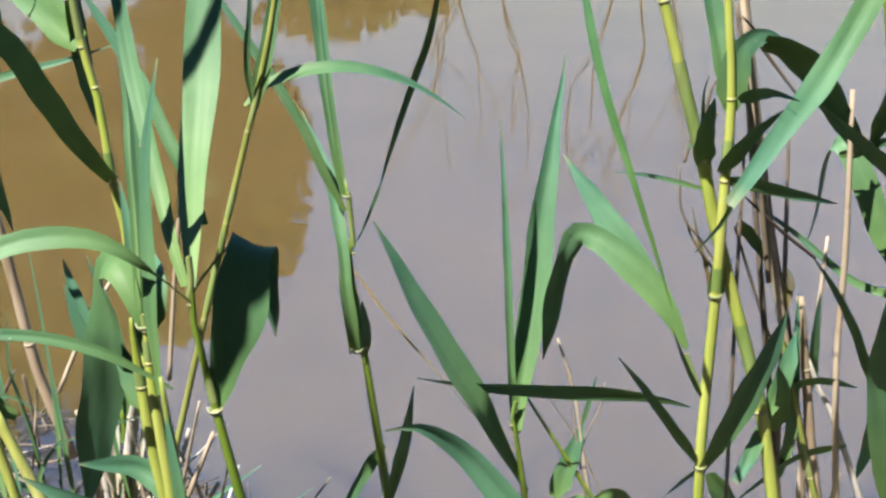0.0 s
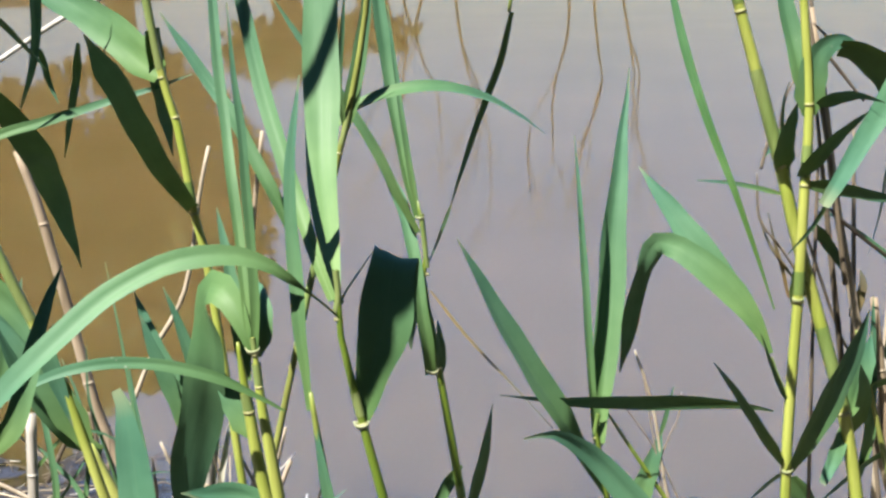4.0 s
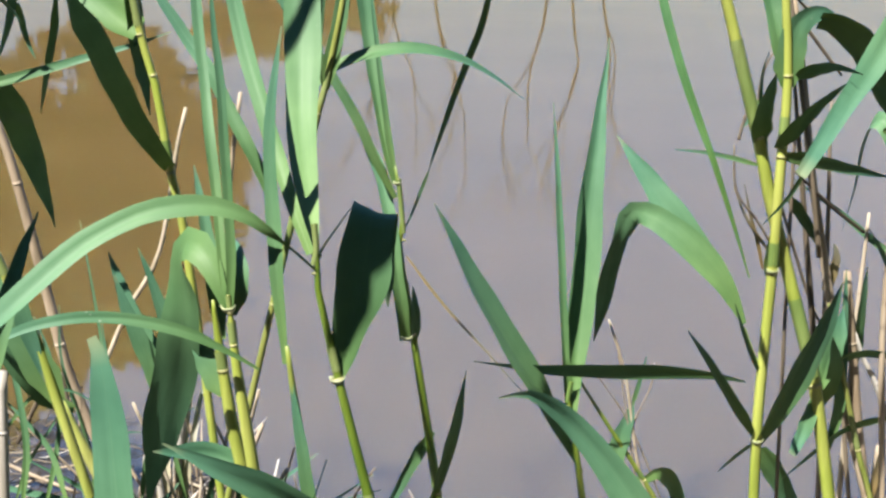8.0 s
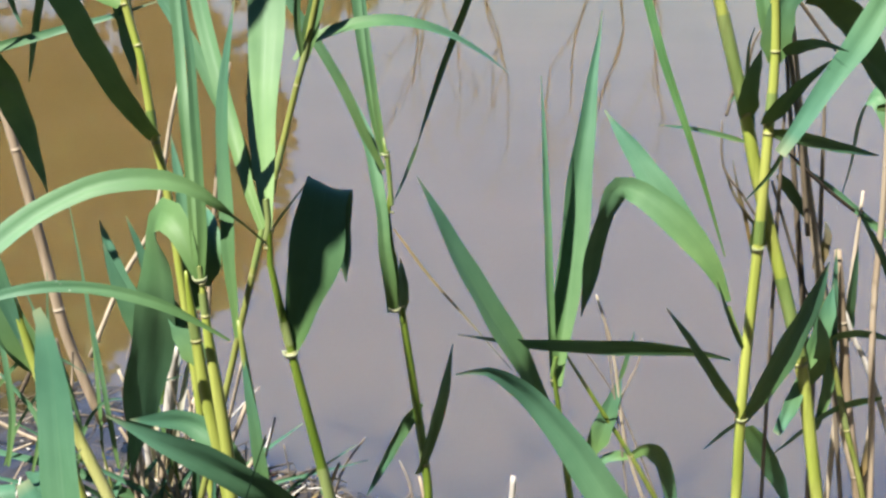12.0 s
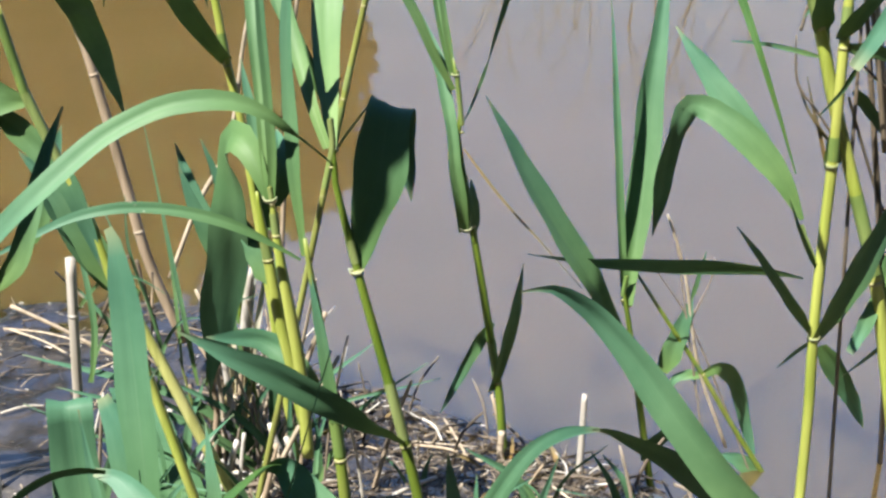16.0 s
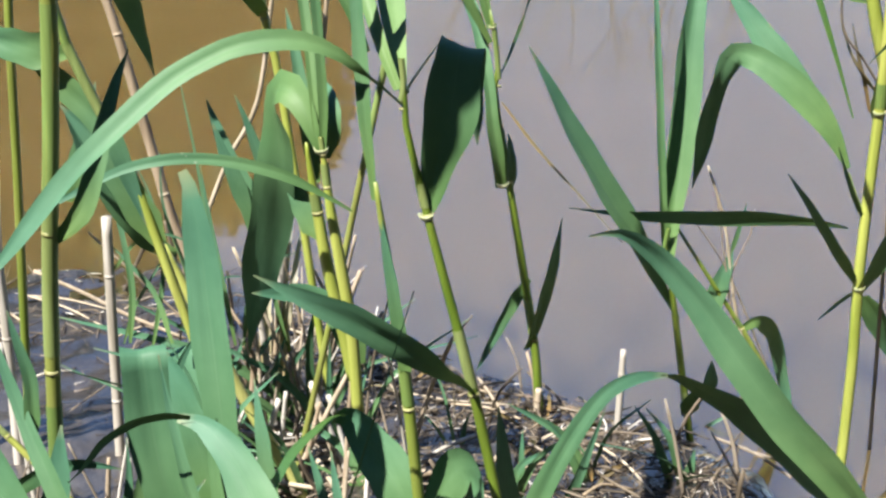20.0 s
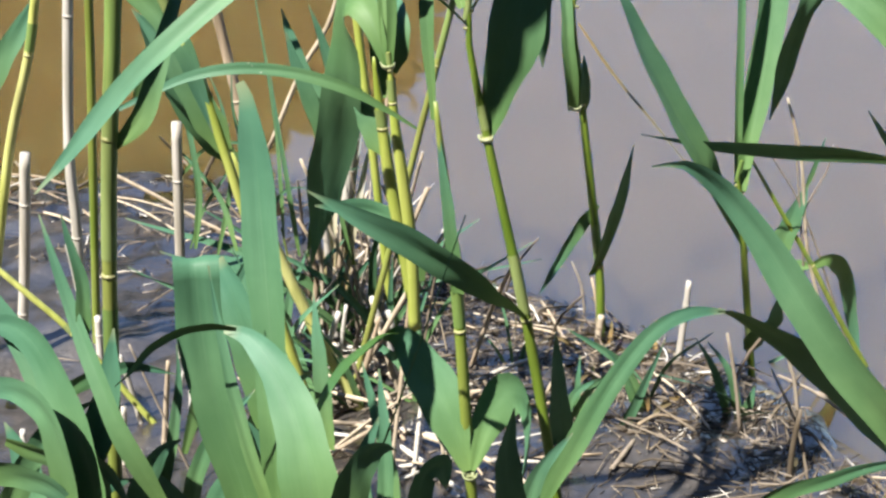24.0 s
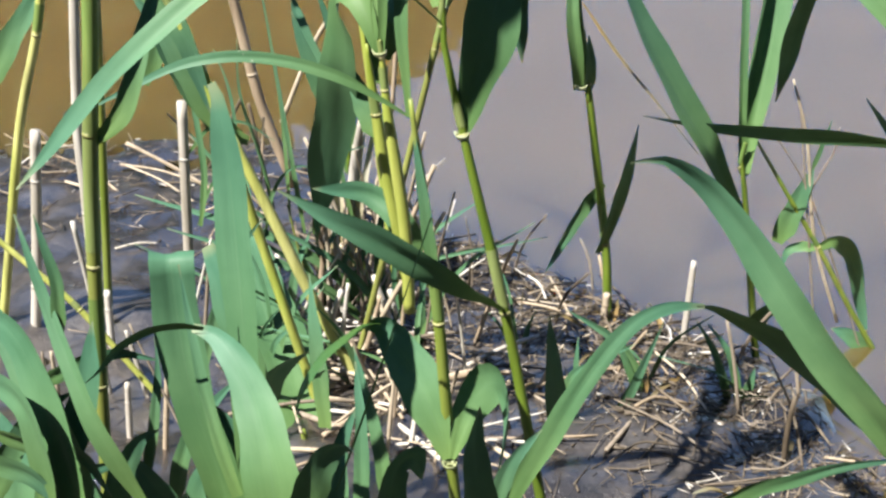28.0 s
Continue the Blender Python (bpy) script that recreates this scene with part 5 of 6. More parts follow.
collar(reed_a, (-0.011, 0.642, 0.399), 0.0027, -0.10)
collar(reed_s, (-0.006, 0.618, 0.134), 0.0042, -0.10)
collar(reed_b, (0.057, 1.040, 0.351), 0.0035, -0.12)

# ---- dead stalks ----
stalk([(-0.020, 0.914, 0.016), (0.011, 0.942, 0.019), (0.037, 0.967, 0.016)], 0.0020, 0.0016, BLEACHED, "dead reed straw lying on the wet mud")
stalk([(-0.121, 0.805, 0.016), (-0.095, 0.834, 0.019), (-0.073, 0.861, 0.016)], 0.0020, 0.0016, STRAW, "dead reed straw lying on the wet mud")
stalk([(0.016, 1.025, 0.016), (0.049, 1.010, 0.019), (0.078, 0.993, 0.016)], 0.0013, 0.0010, STRAW, "dead reed straw lying on the wet mud")
stalk([(0.038, 0.888, 0.016), (0.080, 0.908, 0.019), (0.118, 0.925, 0.016)], 0.0014, 0.0011, STRAW, "dead reed straw lying on the wet mud")
stalk([(0.093, 0.805, 0.016), (0.107, 0.830, 0.019), (0.116, 0.852, 0.016)], 0.0018, 0.0014, DULL, "dead reed straw lying on the wet mud")
stalk([(0.024, 1.075, 0.016), (0.035, 1.055, 0.019), (0.042, 1.033, 0.016)], 0.0012, 0.0009, BLEACHED, "dead reed straw lying on the wet mud")
stalk([(-0.435, 1.297, 0.016), (-0.382, 1.254, 0.019), (-0.333, 1.209, 0.016)], 0.0012, 0.0010, STRAW, "dead reed straw lying on the wet mud")
stalk([(-0.442, 1.299, 0.016), (-0.390, 1.279, 0.019), (-0.342, 1.257, 0.016)], 0.0012, 0.0010, STRAW, "dead reed straw lying on the wet mud")
stalk([(-0.486, 1.247, 0.016), (-0.456, 1.226, 0.019), (-0.430, 1.203, 0.016)], 0.0016, 0.0013, STRAW, "dead reed straw lying on the wet mud")
stalk([(-0.380, 1.095, 0.016), (-0.359, 1.103, 0.019), (-0.342, 1.110, 0.016)], 0.0013, 0.0010, BLEACHED, "dead reed straw lying on the wet mud")
stalk([(0.128, 0.963, 0.016), (0.160, 0.960, 0.019), (0.189, 0.955, 0.016)], 0.0011, 0.0008, DULL, "dead reed straw lying on the wet mud")
stalk([(0.136, 0.949, 0.016), (0.157, 0.907, 0.019), (0.173, 0.862, 0.016)], 0.0012, 0.0010, STRAW, "dead reed straw lying on the wet mud")
stalk([(0.071, 0.959, 0.016), (0.090, 0.934, 0.019), (0.106, 0.907, 0.016)], 0.0011, 0.0008, DULL, "dead reed straw lying on the wet mud")
stalk([(0.240, 0.951, 0.016), (0.265, 0.919, 0.019), (0.286, 0.885, 0.016)], 0.0014, 0.0011, DULL, "dead reed straw lying on the wet mud")
stalk([(0.267, 0.926, 0.016), (0.291, 0.896, 0.019), (0.310, 0.863, 0.016)], 0.0011, 0.0008, DULL, "dead reed straw lying on the wet mud")
stalk([(-0.565, 1.354, 0.016), (-0.526, 1.342, 0.019), (-0.490, 1.328, 0.016)], 0.0013, 0.0010, STRAW, "dead reed straw lying on the wet mud")
stalk([(-0.317, 1.184, 0.016), (-0.293, 1.204, 0.019), (-0.272, 1.222, 0.016)], 0.0012, 0.0009, STRAW, "dead reed straw lying on the wet mud")
stalk([(-0.285, 1.120, 0.095), (-0.266, 1.120, 0.133), (-0.249, 1.120, 0.166)], 0.0020, 0.0015, ROTTEN, "bent dark dead stalk by the waterline")
stalk([(-0.242, 1.120, 0.162), (-0.237, 1.120, 0.130), (-0.232, 1.120, 0.091)], 0.0017, 0.0012, ROTTEN, "bent dark dead stalk by the waterline")
stalk([(0.281, 1.000, -0.020), (0.265, 1.000, 0.072), (0.251, 1.000, 0.152), (0.242, 1.000, 0.203), (0.237, 1.000, 0.229)], 0.0009, 0.0005, DULL, "thin pale dead grass stem over the water")
stalk([(0.323, 1.000, -0.020), (0.287, 1.000, 0.071), (0.255, 1.000, 0.144), (0.234, 1.000, 0.178), (0.219, 1.000, 0.198)], 0.0009, 0.0005, DULL, "thin pale dead grass stem over the water")
stalk([(0.255, 1.000, 0.144), (0.264, 1.000, 0.167), (0.270, 1.000, 0.182), (0.272, 1.000, 0.203)], 0.0008, 0.0005, DULL, "thin pale dead grass stem over the water")
stalk([(-0.326, 0.920, -0.018), (-0.322, 0.920, 0.068)], 0.0032, 0.0028, BLEACHED, "bleached broken reed stump with a rough top")
stalk([(-0.235, 0.850, -0.062), (-0.232, 0.850, -0.008), (-0.229, 0.850, 0.069)], 0.0022, 0.0019, BLEACHED, "bleached dead reed stalk standing in the mud")
stalk([(-0.128, 0.900, -0.020), (-0.121, 0.900, 0.045), (-0.114, 0.900, 0.096)], 0.0020, 0.0016, BLEACHED, "bleached dead reed stalk standing in the mud")
stalk([(-0.273, 0.800, -0.028), (-0.270, 0.800, 0.019), (-0.267, 0.800, 0.058)], 0.0025, 0.0021, BLEACHED, "bleached broken reed stump with a rough top")
stalk([(-0.355, 0.800, -0.031), (-0.347, 0.800, 0.015), (-0.346, 0.800, 0.035)], 0.0028, 0.0021, BLEACHED, "bleached broken reed stump with a rough top")
stalk([(-0.350, 0.950, -0.020), (-0.345, 0.950, 0.064), (-0.341, 0.950, 0.149), (-0.340, 0.950, 0.199), (-0.328, 0.950, 0.307), (-0.317, 0.950, 0.393)], 0.0042, 0.0038, BLEACHED, "bleached dead reed stalk standing in the mud")
stalk([(-0.410, 0.950, -0.025), (-0.391, 0.950, 0.089), (-0.376, 0.950, 0.198)], 0.0046, 0.0042, BLEACHED, "bleached dead reed stalk standing in the mud")
stalk([(-0.264, 0.950, -0.020), (-0.263, 0.950, 0.007), (-0.256, 0.950, 0.138), (-0.251, 0.950, 0.227)], 0.0042, 0.0042, BLEACHED, "bleached broken reed stump with a rough top")
stalk([(-0.222, 1.200, 0.042), (-0.251, 1.200, 0.133), (-0.267, 1.200, 0.220), (-0.289, 1.200, 0.336), (-0.304, 1.200, 0.390)], 0.0053, 0.0037, STRAW, "leaning dead reed stalk, pinkish straw colour")
stalk([(-0.219, 1.150, 0.132), (-0.186, 1.150, 0.207), (-0.153, 1.150, 0.266), (-0.134, 1.150, 0.358), (-0.124, 1.150, 0.398)], 0.0023, 0.0018, STRAW, "thin bent dead stalk")
stalk([(-0.391, 1.100, -0.097), (-0.380, 1.100, -0.004)], 0.0082, 0.0072, BLEACHED, "thick bleached broken reed stump")
stalk([(0.162, 1.000, -0.037), (0.165, 1.000, 0.023), (0.167, 1.000, 0.077)], 0.0031, 0.0024, BLEACHED, "bleached broken reed stump with a rough top")
stalk([(0.092, 1.020, -0.028), (0.096, 1.020, 0.031)], 0.0031, 0.0031, STRAW, "short broken reed stump")
stalk([(-0.212, 1.050, -0.063), (-0.207, 1.050, 0.041)], 0.0032, 0.0028, BLEACHED, "bleached broken reed stump with a rough top")
shred = stalk([(-0.139, 1.020, 0.042), (-0.135, 1.020, 0.081), (-0.129, 1.015, 0.122), (-0.123, 1.010, 0.161), (-0.115, 1.000, 0.198)], 0.0050, 0.0026, BLEACHED, "thick bleached dead stalk with a shredded sheath among the reeds")
leaf(shred, [(-0.144, 1.012, 0.042), (-0.143, 1.015, 0.085), (-0.139, 1.013, 0.130), (-0.136, 1.011, 0.173), (-0.130, 1.004, 0.214)], 0.0110, -20, 15, 0.45, mat=PALE_SHEATH, start=0.6)
leaf(shred, [(-0.137, 1.012, 0.042), (-0.132, 1.015, 0.085), (-0.125, 1.013, 0.130), (-0.118, 1.011, 0.173), (-0.109, 1.004, 0.214)], 0.0090, 8, -6, 0.45, mat=PALE_SHEATH, start=0.6)
leaf(shred, [(-0.134, 1.012, 0.042), (-0.127, 1.015, 0.085), (-0.118, 1.013, 0.130), (-0.109, 1.011, 0.173), (-0.099, 1.004, 0.214)], 0.0070, 22, -16, 0.45, mat=PALE_SHEATH, start=0.6)
stalk([(-0.196, 1.100, -0.054), (-0.161, 1.100, 0.107), (-0.154, 1.100, 0.141)], 0.0029, 0.0024, STRAW, "leaning dead reed stalk, straw colour")
stalk([(-0.189, 1.000, -0.081), (-0.173, 1.000, -0.030), (-0.151, 1.000, 0.086)], 0.0026, 0.0018, STRAW, "leaning dead reed stalk, straw colour")
stalk([(0.470, 1.000, -0.020), (0.450, 1.000, 0.101), (0.429, 1.000, 0.228), (0.403, 1.000, 0.332), (0.381, 1.000, 0.440), (0.364, 1.000, 0.530), (0.353, 1.000, 0.582)], 0.0020, 0.0015, DULL, "dark dead reed stalk")
stalk([(0.476, 0.960, -0.020), (0.463, 0.960, 0.117), (0.451, 0.960, 0.238), (0.449, 0.960, 0.328), (0.441, 0.960, 0.457)], 0.0027, 0.0019, STRAW, "dry standing reed stalk, straw coloured")
stalk([(0.491, 0.970, -0.020), (0.448, 0.970, 0.112), (0.435, 0.970, 0.154), (0.420, 0.970, 0.214), (0.404, 0.970, 0.282), (0.383, 0.970, 0.370), (0.369, 0.970, 0.450), (0.354, 0.970, 0.522)], 0.0038, 0.0021, STRAW, "dry standing reed stalk, straw coloured")
stalk([(0.362, 1.000, 0.507), (0.379, 1.000, 0.485), (0.413, 1.000, 0.445)], 0.0015, 0.0009, ROTTEN, "thin dark dead twig among the reeds")
stalk([(0.371, 1.000, 0.339), (0.389, 1.000, 0.291), (0.407, 1.000, 0.247), (0.429, 1.000, 0.212)], 0.0013, 0.0009, ROTTEN, "thin dark dead twig among the reeds")
stalk([(0.293, 1.000, 0.024), (0.264, 1.000, 0.104), (0.248, 1.000, 0.190), (0.231, 1.000, 0.242)], 0.0015, 0.0009, STRAW, "thin dry grass stem")
stalk([(-0.289, 1.100, 0.481), (-0.236, 1.100, 0.514), (-0.193, 1.100, 0.536), (-0.154, 1.100, 0.558)], 0.0022, 0.0017, BLEACHED, "bleached thin stalk lying across the reeds")
stalk([(0.479, 0.970, -0.020), (0.459, 0.970, 0.076), (0.443, 0.970, 0.150), (0.433, 0.970, 0.211), (0.420, 0.970, 0.289)], 0.0043, 0.0030, STRAW, "dry standing reed stalk, pinkish straw colour")
stalk([(0.540, 0.970, -0.020), (0.464, 0.970, 0.169), (0.443, 0.970, 0.210), (0.429, 0.970, 0.241)], 0.0026, 0.0019, BLEACHED, "bleached thin reed stalk")
stalk([(0.479, 1.000, -0.020), (0.478, 1.000, 0.060), (0.478, 1.000, 0.087), (0.478, 1.000, 0.120)], 0.0048, 0.0026, STRAW, "short dry curled reed stump")
stalk([(-0.395, 1.200, 0.084), (-0.347, 1.200, 0.058), (-0.304, 1.200, 0.032), (-0.249, 1.200, 0.005)], 0.0021, 0.0016, STRAW, "thin straw lying in the shallows")
stalk([(0.332, 0.950, 0.402), (0.328, 0.950, 0.434), (0.330, 0.950, 0.455), (0.336, 0.950, 0.469)], 0.0013, 0.0006, ROTTEN, "thin dark dead twig among the reeds")
stalk([(0.314, 0.950, 0.402), (0.319, 0.950, 0.423), (0.328, 0.950, 0.434), (0.338, 0.950, 0.440)], 0.0013, 0.0006, ROTTEN, "thin dark dead twig among the reeds")
stalk([(0.387, 0.950, 0.307), (0.373, 0.950, 0.385), (0.359, 0.950, 0.450), (0.344, 0.950, 0.522)], 0.0021, 0.0015, ROTTEN, "thin dark dead twig among the reeds")
stalk([(0.422, 0.950, 0.327), (0.393, 0.950, 0.349), (0.360, 0.950, 0.378)], 0.0015, 0.0006, ROTTEN, "thin dark dead twig among the reeds")
stalk([(0.346, 0.950, 0.320), (0.332, 0.950, 0.340), (0.315, 0.950, 0.363), (0.311, 0.950, 0.399)], 0.0010, 0.0006, ROTTEN, "thin dark dead twig among the reeds")
stalk([(0.394, 0.950, 0.473), (0.372, 0.950, 0.491), (0.349, 0.950, 0.512)], 0.0013, 0.0008, ROTTEN, "thin dark dead twig among the reeds")
stalk([(-0.150, 1.137, -0.098), (-0.130, 1.137, -0.023), (-0.109, 1.137, 0.049)], 0.0021, 0.0022, BLEACHED, "dry dead reed stalk in a tangle of straw")
stalk([(-0.136, 1.072, -0.075), (-0.140, 1.072, -0.040), (-0.143, 1.072, -0.006)], 0.0032, 0.0014, BLEACHED, "dry dead reed stalk in a tangle of straw")
stalk([(-0.134, 0.992, -0.020), (-0.138, 0.992, 0.041), (-0.142, 0.992, 0.107), (-0.149, 0.992, 0.169)], 0.0031, 0.0019, BLEACHED, "dry dead reed stalk in a tangle of straw")
stalk([(-0.202, 1.128, -0.110), (-0.184, 1.128, -0.067), (-0.179, 1.128, -0.025)], 0.0027, 0.0029, STRAW, "dry dead reed stalk in a tangle of straw")
stalk([(-0.129, 1.144, -0.089), (-0.119, 1.144, -0.048), (-0.108, 1.144, -0.009)], 0.0030, 0.0015, STRAW, "dry dead reed stalk in a tangle of straw")
stalk([(-0.158, 0.981, -0.020), (-0.153, 0.981, 0.050), (-0.150, 0.981, 0.078), (-0.153, 0.981, 0.105)], 0.0032, 0.0017, STRAW, "dry dead reed stalk in a tangle of straw")
stalk([(-0.153, 1.010, -0.020), (-0.146, 1.010, 0.020), (-0.134, 1.010, 0.080), (-0.128, 1.010, 0.136)], 0.0023, 0.0026, STRAW, "dry dead reed stalk in a tangle of straw")
stalk([(-0.168, 1.123, -0.055), (-0.170, 1.123, 0.003), (-0.174, 1.123, 0.060)], 0.0031, 0.0025, STRAW, "dry dead reed stalk in a tangle of straw")
stalk([(-0.117, 1.039, -0.020), (-0.105, 1.039, 0.016), (-0.083, 1.039, 0.080), (-0.059, 1.039, 0.141)], 0.0026, 0.0021, STRAW, "dry dead reed stalk in a tangle of straw")
stalk([(-0.195, 1.141, -0.104), (-0.187, 1.141, -0.028), (-0.179, 1.141, 0.043)], 0.0022, 0.0020, STRAW, "dry dead reed stalk in a tangle of straw")
stalk([(-0.161, 1.097, -0.014), (-0.159, 1.097, 0.028), (-0.155, 1.097, 0.070)], 0.0027, 0.0026, STRAW, "dry dead reed stalk in a tangle of straw")
stalk([(-0.193, 1.148, -0.101), (-0.183, 1.148, -0.015), (-0.175, 1.148, 0.067)], 0.0034, 0.0021, BLEACHED, "dry dead reed stalk in a tangle of straw")
stalk([(-0.140, 1.146, -0.061), (-0.140, 1.146, -0.017), (-0.138, 1.146, 0.025)], 0.0036, 0.0027, STRAW, "dry dead reed stalk in a tangle of straw")
stalk([(-0.126, 1.114, -0.019), (-0.109, 1.114, 0.047), (-0.092, 1.114, 0.111)], 0.0022, 0.0021, BLEACHED, "dry dead reed stalk in a tangle of straw")
stalk([(-0.179, 1.009, -0.020), (-0.168, 1.009, 0.008), (-0.154, 1.009, 0.042), (-0.138, 1.009, 0.075)], 0.0029, 0.0026, STRAW, "dry dead reed stalk in a tangle of straw")
stalk([(-0.124, 1.044, -0.015), (-0.124, 1.044, 0.027), (-0.125, 1.044, 0.067)], 0.0041, 0.0027, STRAW, "dry dead reed stalk in a tangle of straw")
stalk([(-0.064, 0.926, -0.101), (-0.079, 0.926, -0.078), (-0.093, 0.926, -0.054)], 0.0026, 0.0013, STRAW, "dry dead reed stalk in a tangle of straw")
stalk([(-0.098, 0.894, -0.054), (-0.107, 0.894, -0.011), (-0.119, 0.894, 0.030)], 0.0025, 0.0021, STRAW, "dry dead reed stalk in a tangle of straw")
stalk([(-0.100, 0.917, -0.109), (-0.085, 0.917, -0.078), (-0.077, 0.917, -0.047)], 0.0032, 0.0016, STRAW, "dry dead reed stalk in a tangle of straw")
stalk([(-0.146, 0.937, -0.109), (-0.142, 0.937, -0.066), (-0.135, 0.937, -0.025)], 0.0032, 0.0023, STRAW, "dry dead reed stalk in a tangle of straw")
stalk([(-0.056, 0.900, -0.020), (-0.062, 0.900, 0.006), (-0.071, 0.900, 0.050), (-0.081, 0.900, 0.092)], 0.0019, 0.0023, BLEACHED, "dry dead reed stalk in a tangle of straw")
stalk([(-0.084, 0.948, -0.129), (-0.094, 0.948, -0.093), (-0.097, 0.948, -0.057)], 0.0020, 0.0022, STRAW, "dry dead reed stalk in a tangle of straw")
stalk([(-0.128, 0.892, -0.090), (-0.151, 0.892, -0.063), (-0.171, 0.892, -0.036)], 0.0035, 0.0014, STRAW, "dry dead reed stalk in a tangle of straw")
stalk([(-0.133, 0.865, -0.034), (-0.140, 0.865, -0.010), (-0.143, 0.865, 0.013)], 0.0024, 0.0014, BLEACHED, "dry dead reed stalk in a tangle of straw")
stalk([(-0.060, 0.910, -0.020), (-0.068, 0.910, 0.006), (-0.081, 0.910, 0.054), (-0.095, 0.910, 0.099)], 0.0023, 0.0020, BLEACHED, "dry dead reed stalk in a tangle of straw")
stalk([(-0.113, 0.893, -0.001), (-0.099, 0.893, 0.045), (-0.087, 0.893, 0.090)], 0.0024, 0.0013, STRAW, "dry dead reed stalk in a tangle of straw")
stalk([(-0.162, 0.901, -0.020), (-0.147, 0.901, 0.017), (-0.132, 0.901, 0.054), (-0.120, 0.901, 0.089)], 0.0027, 0.0023, BLEACHED, "dry dead reed stalk in a tangle of straw")
stalk([(-0.152, 0.932, -0.104), (-0.154, 0.932, -0.063), (-0.157, 0.932, -0.022)], 0.0028, 0.0024, BLEACHED, "dry dead reed stalk in a tangle of straw")
stalk([(0.437, 1.012, -0.020), (0.428, 1.012, 0.136), (0.420, 1.012, 0.285), (0.411, 1.012, 0.425)], 0.0024, 0.0010, ROTTEN, "dry dead reed stalk among the green reeds")
stalk([(0.447, 1.003, -0.020), (0.447, 1.003, 0.123), (0.447, 1.003, 0.229), (0.449, 1.003, 0.330)], 0.0025, 0.0012, STRAW, "dry dead reed stalk among the green reeds")
stalk([(0.444, 0.985, -0.020), (0.415, 0.985, 0.155), (0.390, 0.985, 0.308), (0.367, 0.985, 0.451)], 0.0028, 0.0013, ROTTEN, "dry dead reed stalk among the green reeds")
stalk([(0.374, 0.954, -0.020), (0.367, 0.954, 0.187), (0.363, 0.954, 0.305), (0.360, 0.954, 0.417)], 0.0016, 0.0012, ROTTEN, "dry dead reed stalk among the green reeds")

# ---- litter ----
# Broken straws on the mud and in the shallows.
rng = random.Random(11)


def straw_pose(near):
    """A spot on the bank; most lie along the waterline where it bends towards the reeds."""
    while True:
        x = rng.uniform(-0.16, 0.36) if rng.random() < near else rng.uniform(-0.6, 0.4)
        y = shore(x) - abs(rng.gauss(0.10, 0.14)) + 0.03 * rng.random() - 0.02
        if 0.70 < y:
            return x, y


for k in range(150):
    x, y = straw_pose(0.55)
    a, length = rng.gauss(0.1, 0.75), rng.uniform(0.02, 0.11)
    z = max(0.002, ground_height(x, y)) + 0.003
    d = Vector((math.cos(a), math.sin(a), rng.gauss(0, 0.12)))
    p = Vector((x, y, z + rng.uniform(0, 0.005)))
    r = rng.uniform(0.0005, 0.0015)
    kink = Vector((-d.y, d.x, 0)) * length * rng.gauss(0, 0.10) + Vector((0, 0, rng.uniform(-0.004, 0.008)))
    v, f = tube([-d * length / 2, -d * length * 0.12 + kink, d * length * 0.16 + kink * 0.7, d * length / 2], r, r * rng.uniform(0.35, 0.9), sides=6, count=9)
    ob = mesh_object("straw", v, f, rng.choice((STRAW, ROTTEN, ROTTEN, DULL, ROTTEN, DULL, ROTTEN, BLEACHED, ROTTEN, STRAW)))
    ob.location = p
    tagged(ob, "broken dead reed straw lying on the wet mud", "straw", "reed litter")
# Loose tangle of dead stalks behind the yellow culms.
for k in range(46):
    x, y = rng.gauss(-0.135, 0.045), rng.uniform(0.93, 1.10)
    lean, height = rng.gauss(0.10, 0.42), rng.choice((rng.uniform(0.05, 0.11), rng.uniform(0.09, 0.2)))
    r = rng.uniform(0.0008, 0.0019)
    foot = ground_height(x, y) - 0.006
    stalk([(x, y, foot), (x + lean * height * 0.45 + rng.gauss(0, 0.004), y, foot + height * 0.5), (x + lean * height, y + rng.gauss(0, 0.02), foot + height)], r, r * rng.uniform(0.4, 0.9), rng.choice((STRAW, BLEACHED, STRAW, BLEACHED, DULL)), "dry dead reed stalk in a tangle of straw")
for k in range(22):
    x, y = straw_pose(0.8)
    length = rng.uniform(0.03, 0.09)
    d = Vector((rng.gauss(0, 0.35), rng.gauss(0, 0.3), 1)).normalized()
    r = rng.uniform(0.0012, 0.0024)
    v, f = tube([(0, 0, -0.01), d * length * 0.5, d * length + Vector((rng.gauss(0, 0.006), 0, 0))], r, r * 0.7, sides=6, count=6)
    ob = mesh_object("stubble", v, f, rng.choice((STRAW, DULL, ROTTEN)))
    ob.location = (x, y, max(0.0, ground_height(x, y)))
    tagged(ob, "short broken reed stub sticking out of the mud", "stubble", "reed stubble")
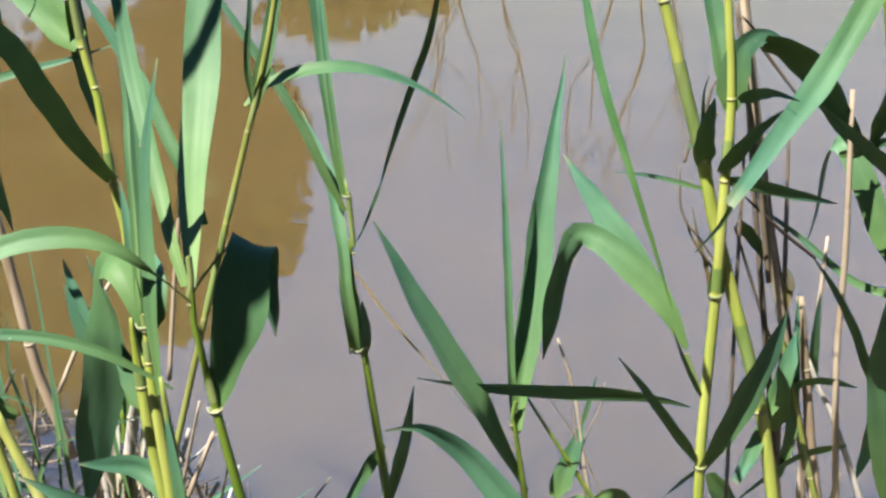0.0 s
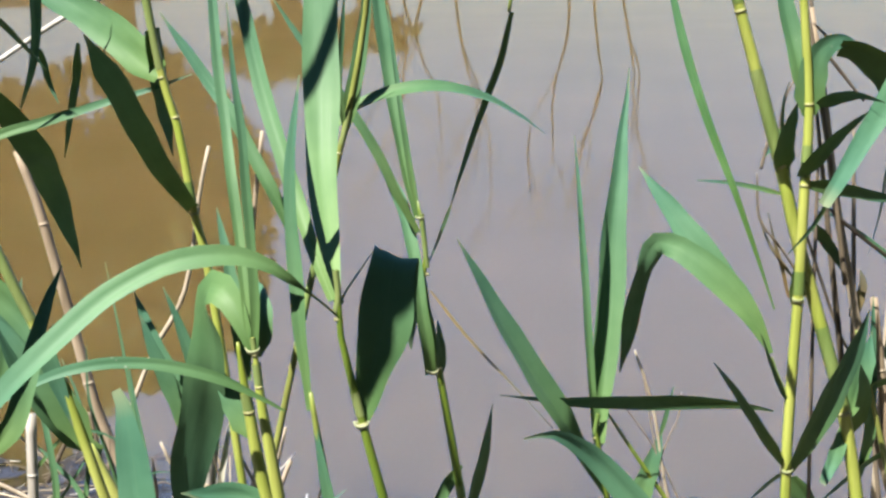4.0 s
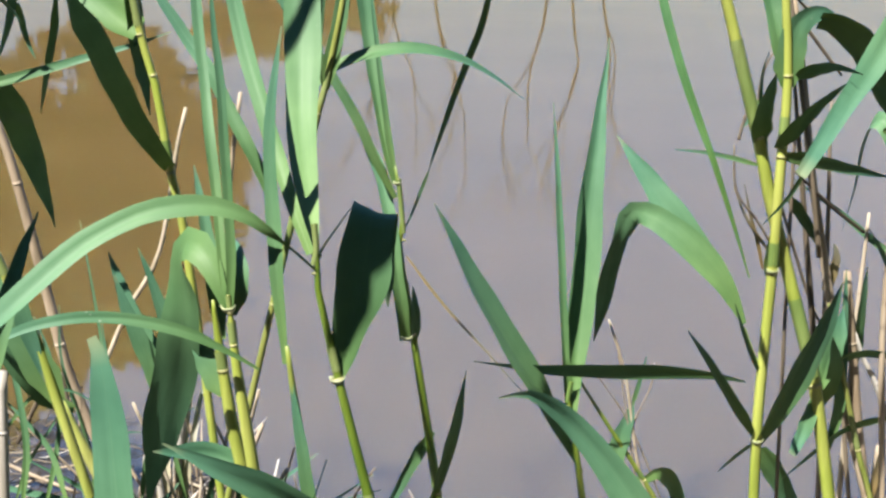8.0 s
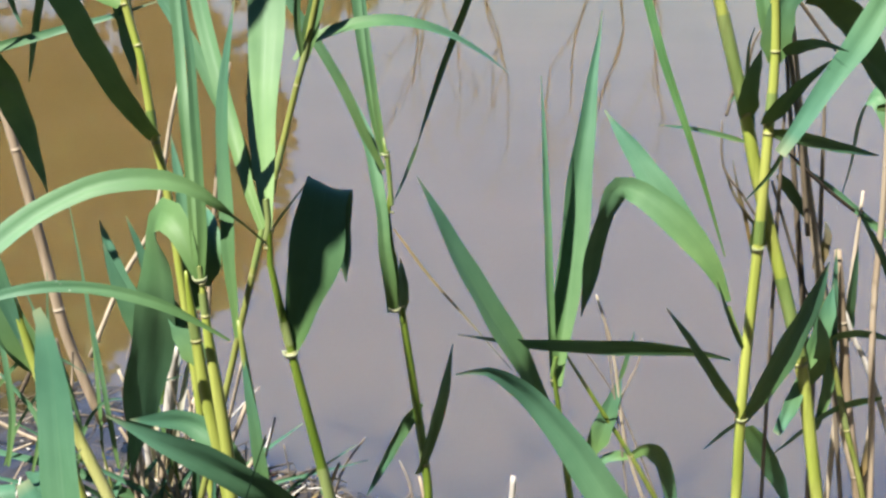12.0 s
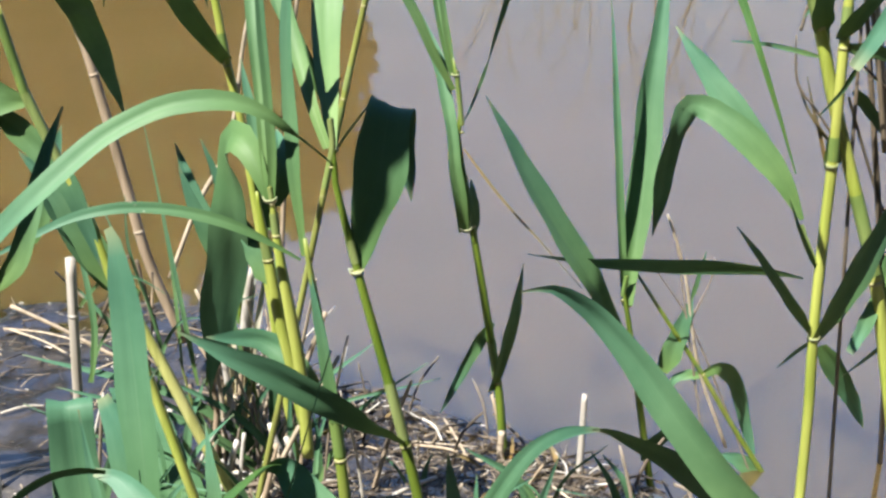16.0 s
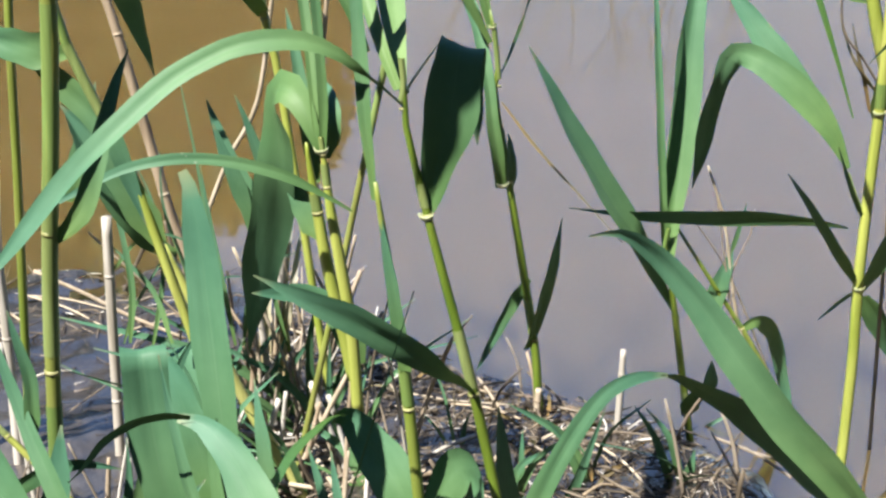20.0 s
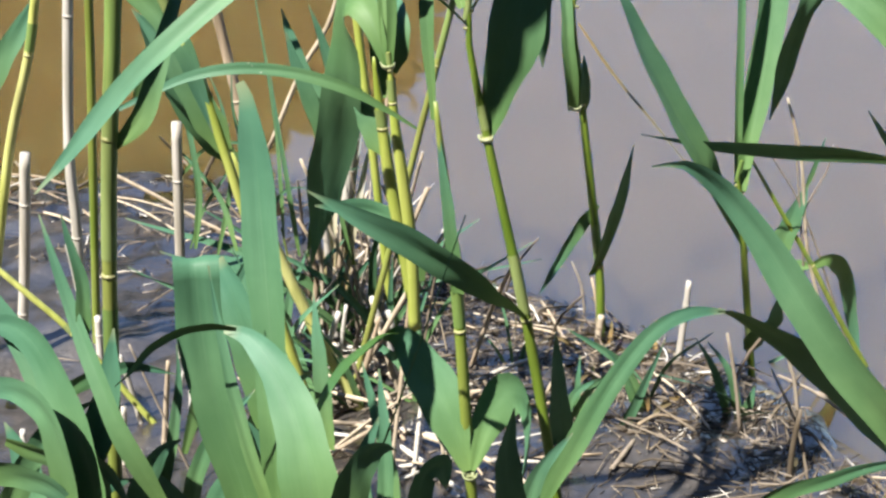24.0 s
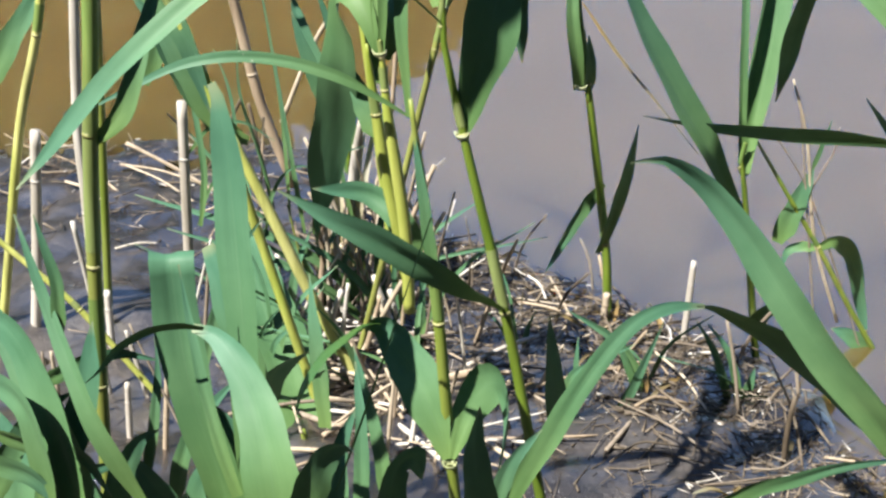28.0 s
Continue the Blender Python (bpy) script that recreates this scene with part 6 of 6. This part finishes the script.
# Short green blades coming up through the dead straw.
for k in range(13):
    x, y = rng.uniform(-0.21, -0.03) if k < 9 else rng.uniform(0.0, 0.3), rng.uniform(0.86, 1.02)
    tuft = new("grass")
    tuft.location = (x, y, ground_height(x, y) - 0.004)
    tagged(tuft, "tuft of short green blades among dead straw", "grass", "grass tufts among the straw")
    for j in range(rng.choice((3, 4, 5))):
        lean, height, turn = rng.gauss(0, 0.5), rng.uniform(0.05, 0.15) * (1.0 if k < 9 else 0.6), rng.uniform(-60, 60)
        top = Vector((lean * height, rng.gauss(0, 0.02), height))
        v, f, uv = blade([(0.004 * j - 0.008, 0, 0), Vector((0.004 * j - 0.008, 0, 0)) + top * 0.55, top + Vector((lean * height * 0.5, 0, -0.1 * height))], rng.uniform(0.003, 0.010), turn, turn + rng.uniform(-40, 40), 0.25, count=12, start=0.6)
        mesh_object("leaf", v, f, LEAF, tuft, uv)
# Pale straw lying and leaning among the low leaves.
for k in range(60):
    x, y = rng.uniform(-0.17 if k % 3 else -0.36, 0.0), rng.uniform(0.76, 0.98)
    foot = ground_height(x, y)
    r = rng.uniform(0.0008, 0.0024)
    if k % 3:
        a, length = rng.gauss(0.2, 0.7), rng.uniform(0.04, 0.14)
        d = Vector((math.cos(a), math.sin(a), rng.gauss(0.05, 0.08)))
        p = Vector((x, y, foot + 0.006))
        points = [p - d * length / 2, p + Vector((0, 0, rng.uniform(0, 0.006))), p + d * length / 2]
    else:
        lean, height = rng.gauss(0, 0.3), rng.uniform(0.05, 0.16)
        points = [(x, y, foot - 0.006), (x + lean * height * 0.5, y, foot + height * 0.5), (x + lean * height, y + rng.gauss(0, 0.015), foot + height)]
    stalk(points, r, r * rng.uniform(0.5, 0.95), rng.choice((STRAW, BLEACHED, STRAW, DULL)), "dry dead reed straw among the low green leaves")
stalk([(-0.097, 1.050, 0.185), (-0.090, 1.050, 0.266), (-0.083, 1.050, 0.332), (-0.077, 1.050, 0.382), (-0.070, 1.050, 0.426)], 0.0021, 0.0016, STRAW, "thin dry dead stalk standing among the reeds")
for name, mat, count, thick, label in (("reed_litter", ROTTEN, 1900, 0.0011, "fine rotting bits of reed on the mud"), ("dull_litter", DULL, 700, 0.0009, "fine dull grey-brown bits of reed on the mud"), ("pale_litter", BLEACHED, 300, 0.0010, "small bleached flecks of reed on the mud")):
    verts, faces = [], []
    for k in range(count):
        x, y = straw_pose(0.75)
        a, length = rng.uniform(0, 3.14), rng.uniform(0.004, 0.034) * (0.5 if mat is BLEACHED else 1.0)
        z = max(0.001, ground_height(x, y)) + 0.002
        d = Vector((math.cos(a), math.sin(a), rng.gauss(0, 0.2)))
        p = Vector((x, y, z))
        r = rng.uniform(0.0003, thick)
        v, f = tube([p - d * length / 2, p + d * length / 2], r, r * 0.6, sides=4, count=2)
        o = len(verts)
        verts += v
        faces += [tuple(i + o for i in q) for q in f]
    tagged(mesh_object(name, verts, faces, mat), label, "litter", kind="stuff")
# Dead leaf scraps curled on the mud.
for k in range(26):
    x, y = straw_pose(0.8)
    a, length = rng.uniform(0, 6.28), rng.uniform(0.02, 0.055)
    d = Vector((math.cos(a), math.sin(a), 0))
    z = max(0.002, ground_height(x, y)) + 0.004
    v, f, uv = blade([-d * length / 2, Vector((0, 0, rng.uniform(0.002, 0.012))), d * length / 2], rng.uniform(0.004, 0.010), rng.uniform(40, 130), rng.uniform(40, 130), rng.uniform(0.2, 0.7), count=8, start=0.3)
    ob = mesh_object("leaf_scrap", v, f, DRY_LEAF, None, uv)
    ob.location = (x, y, z)
    tagged(ob, "curled brown scrap of dead reed leaf on the mud", "leaf scrap", "reed litter")
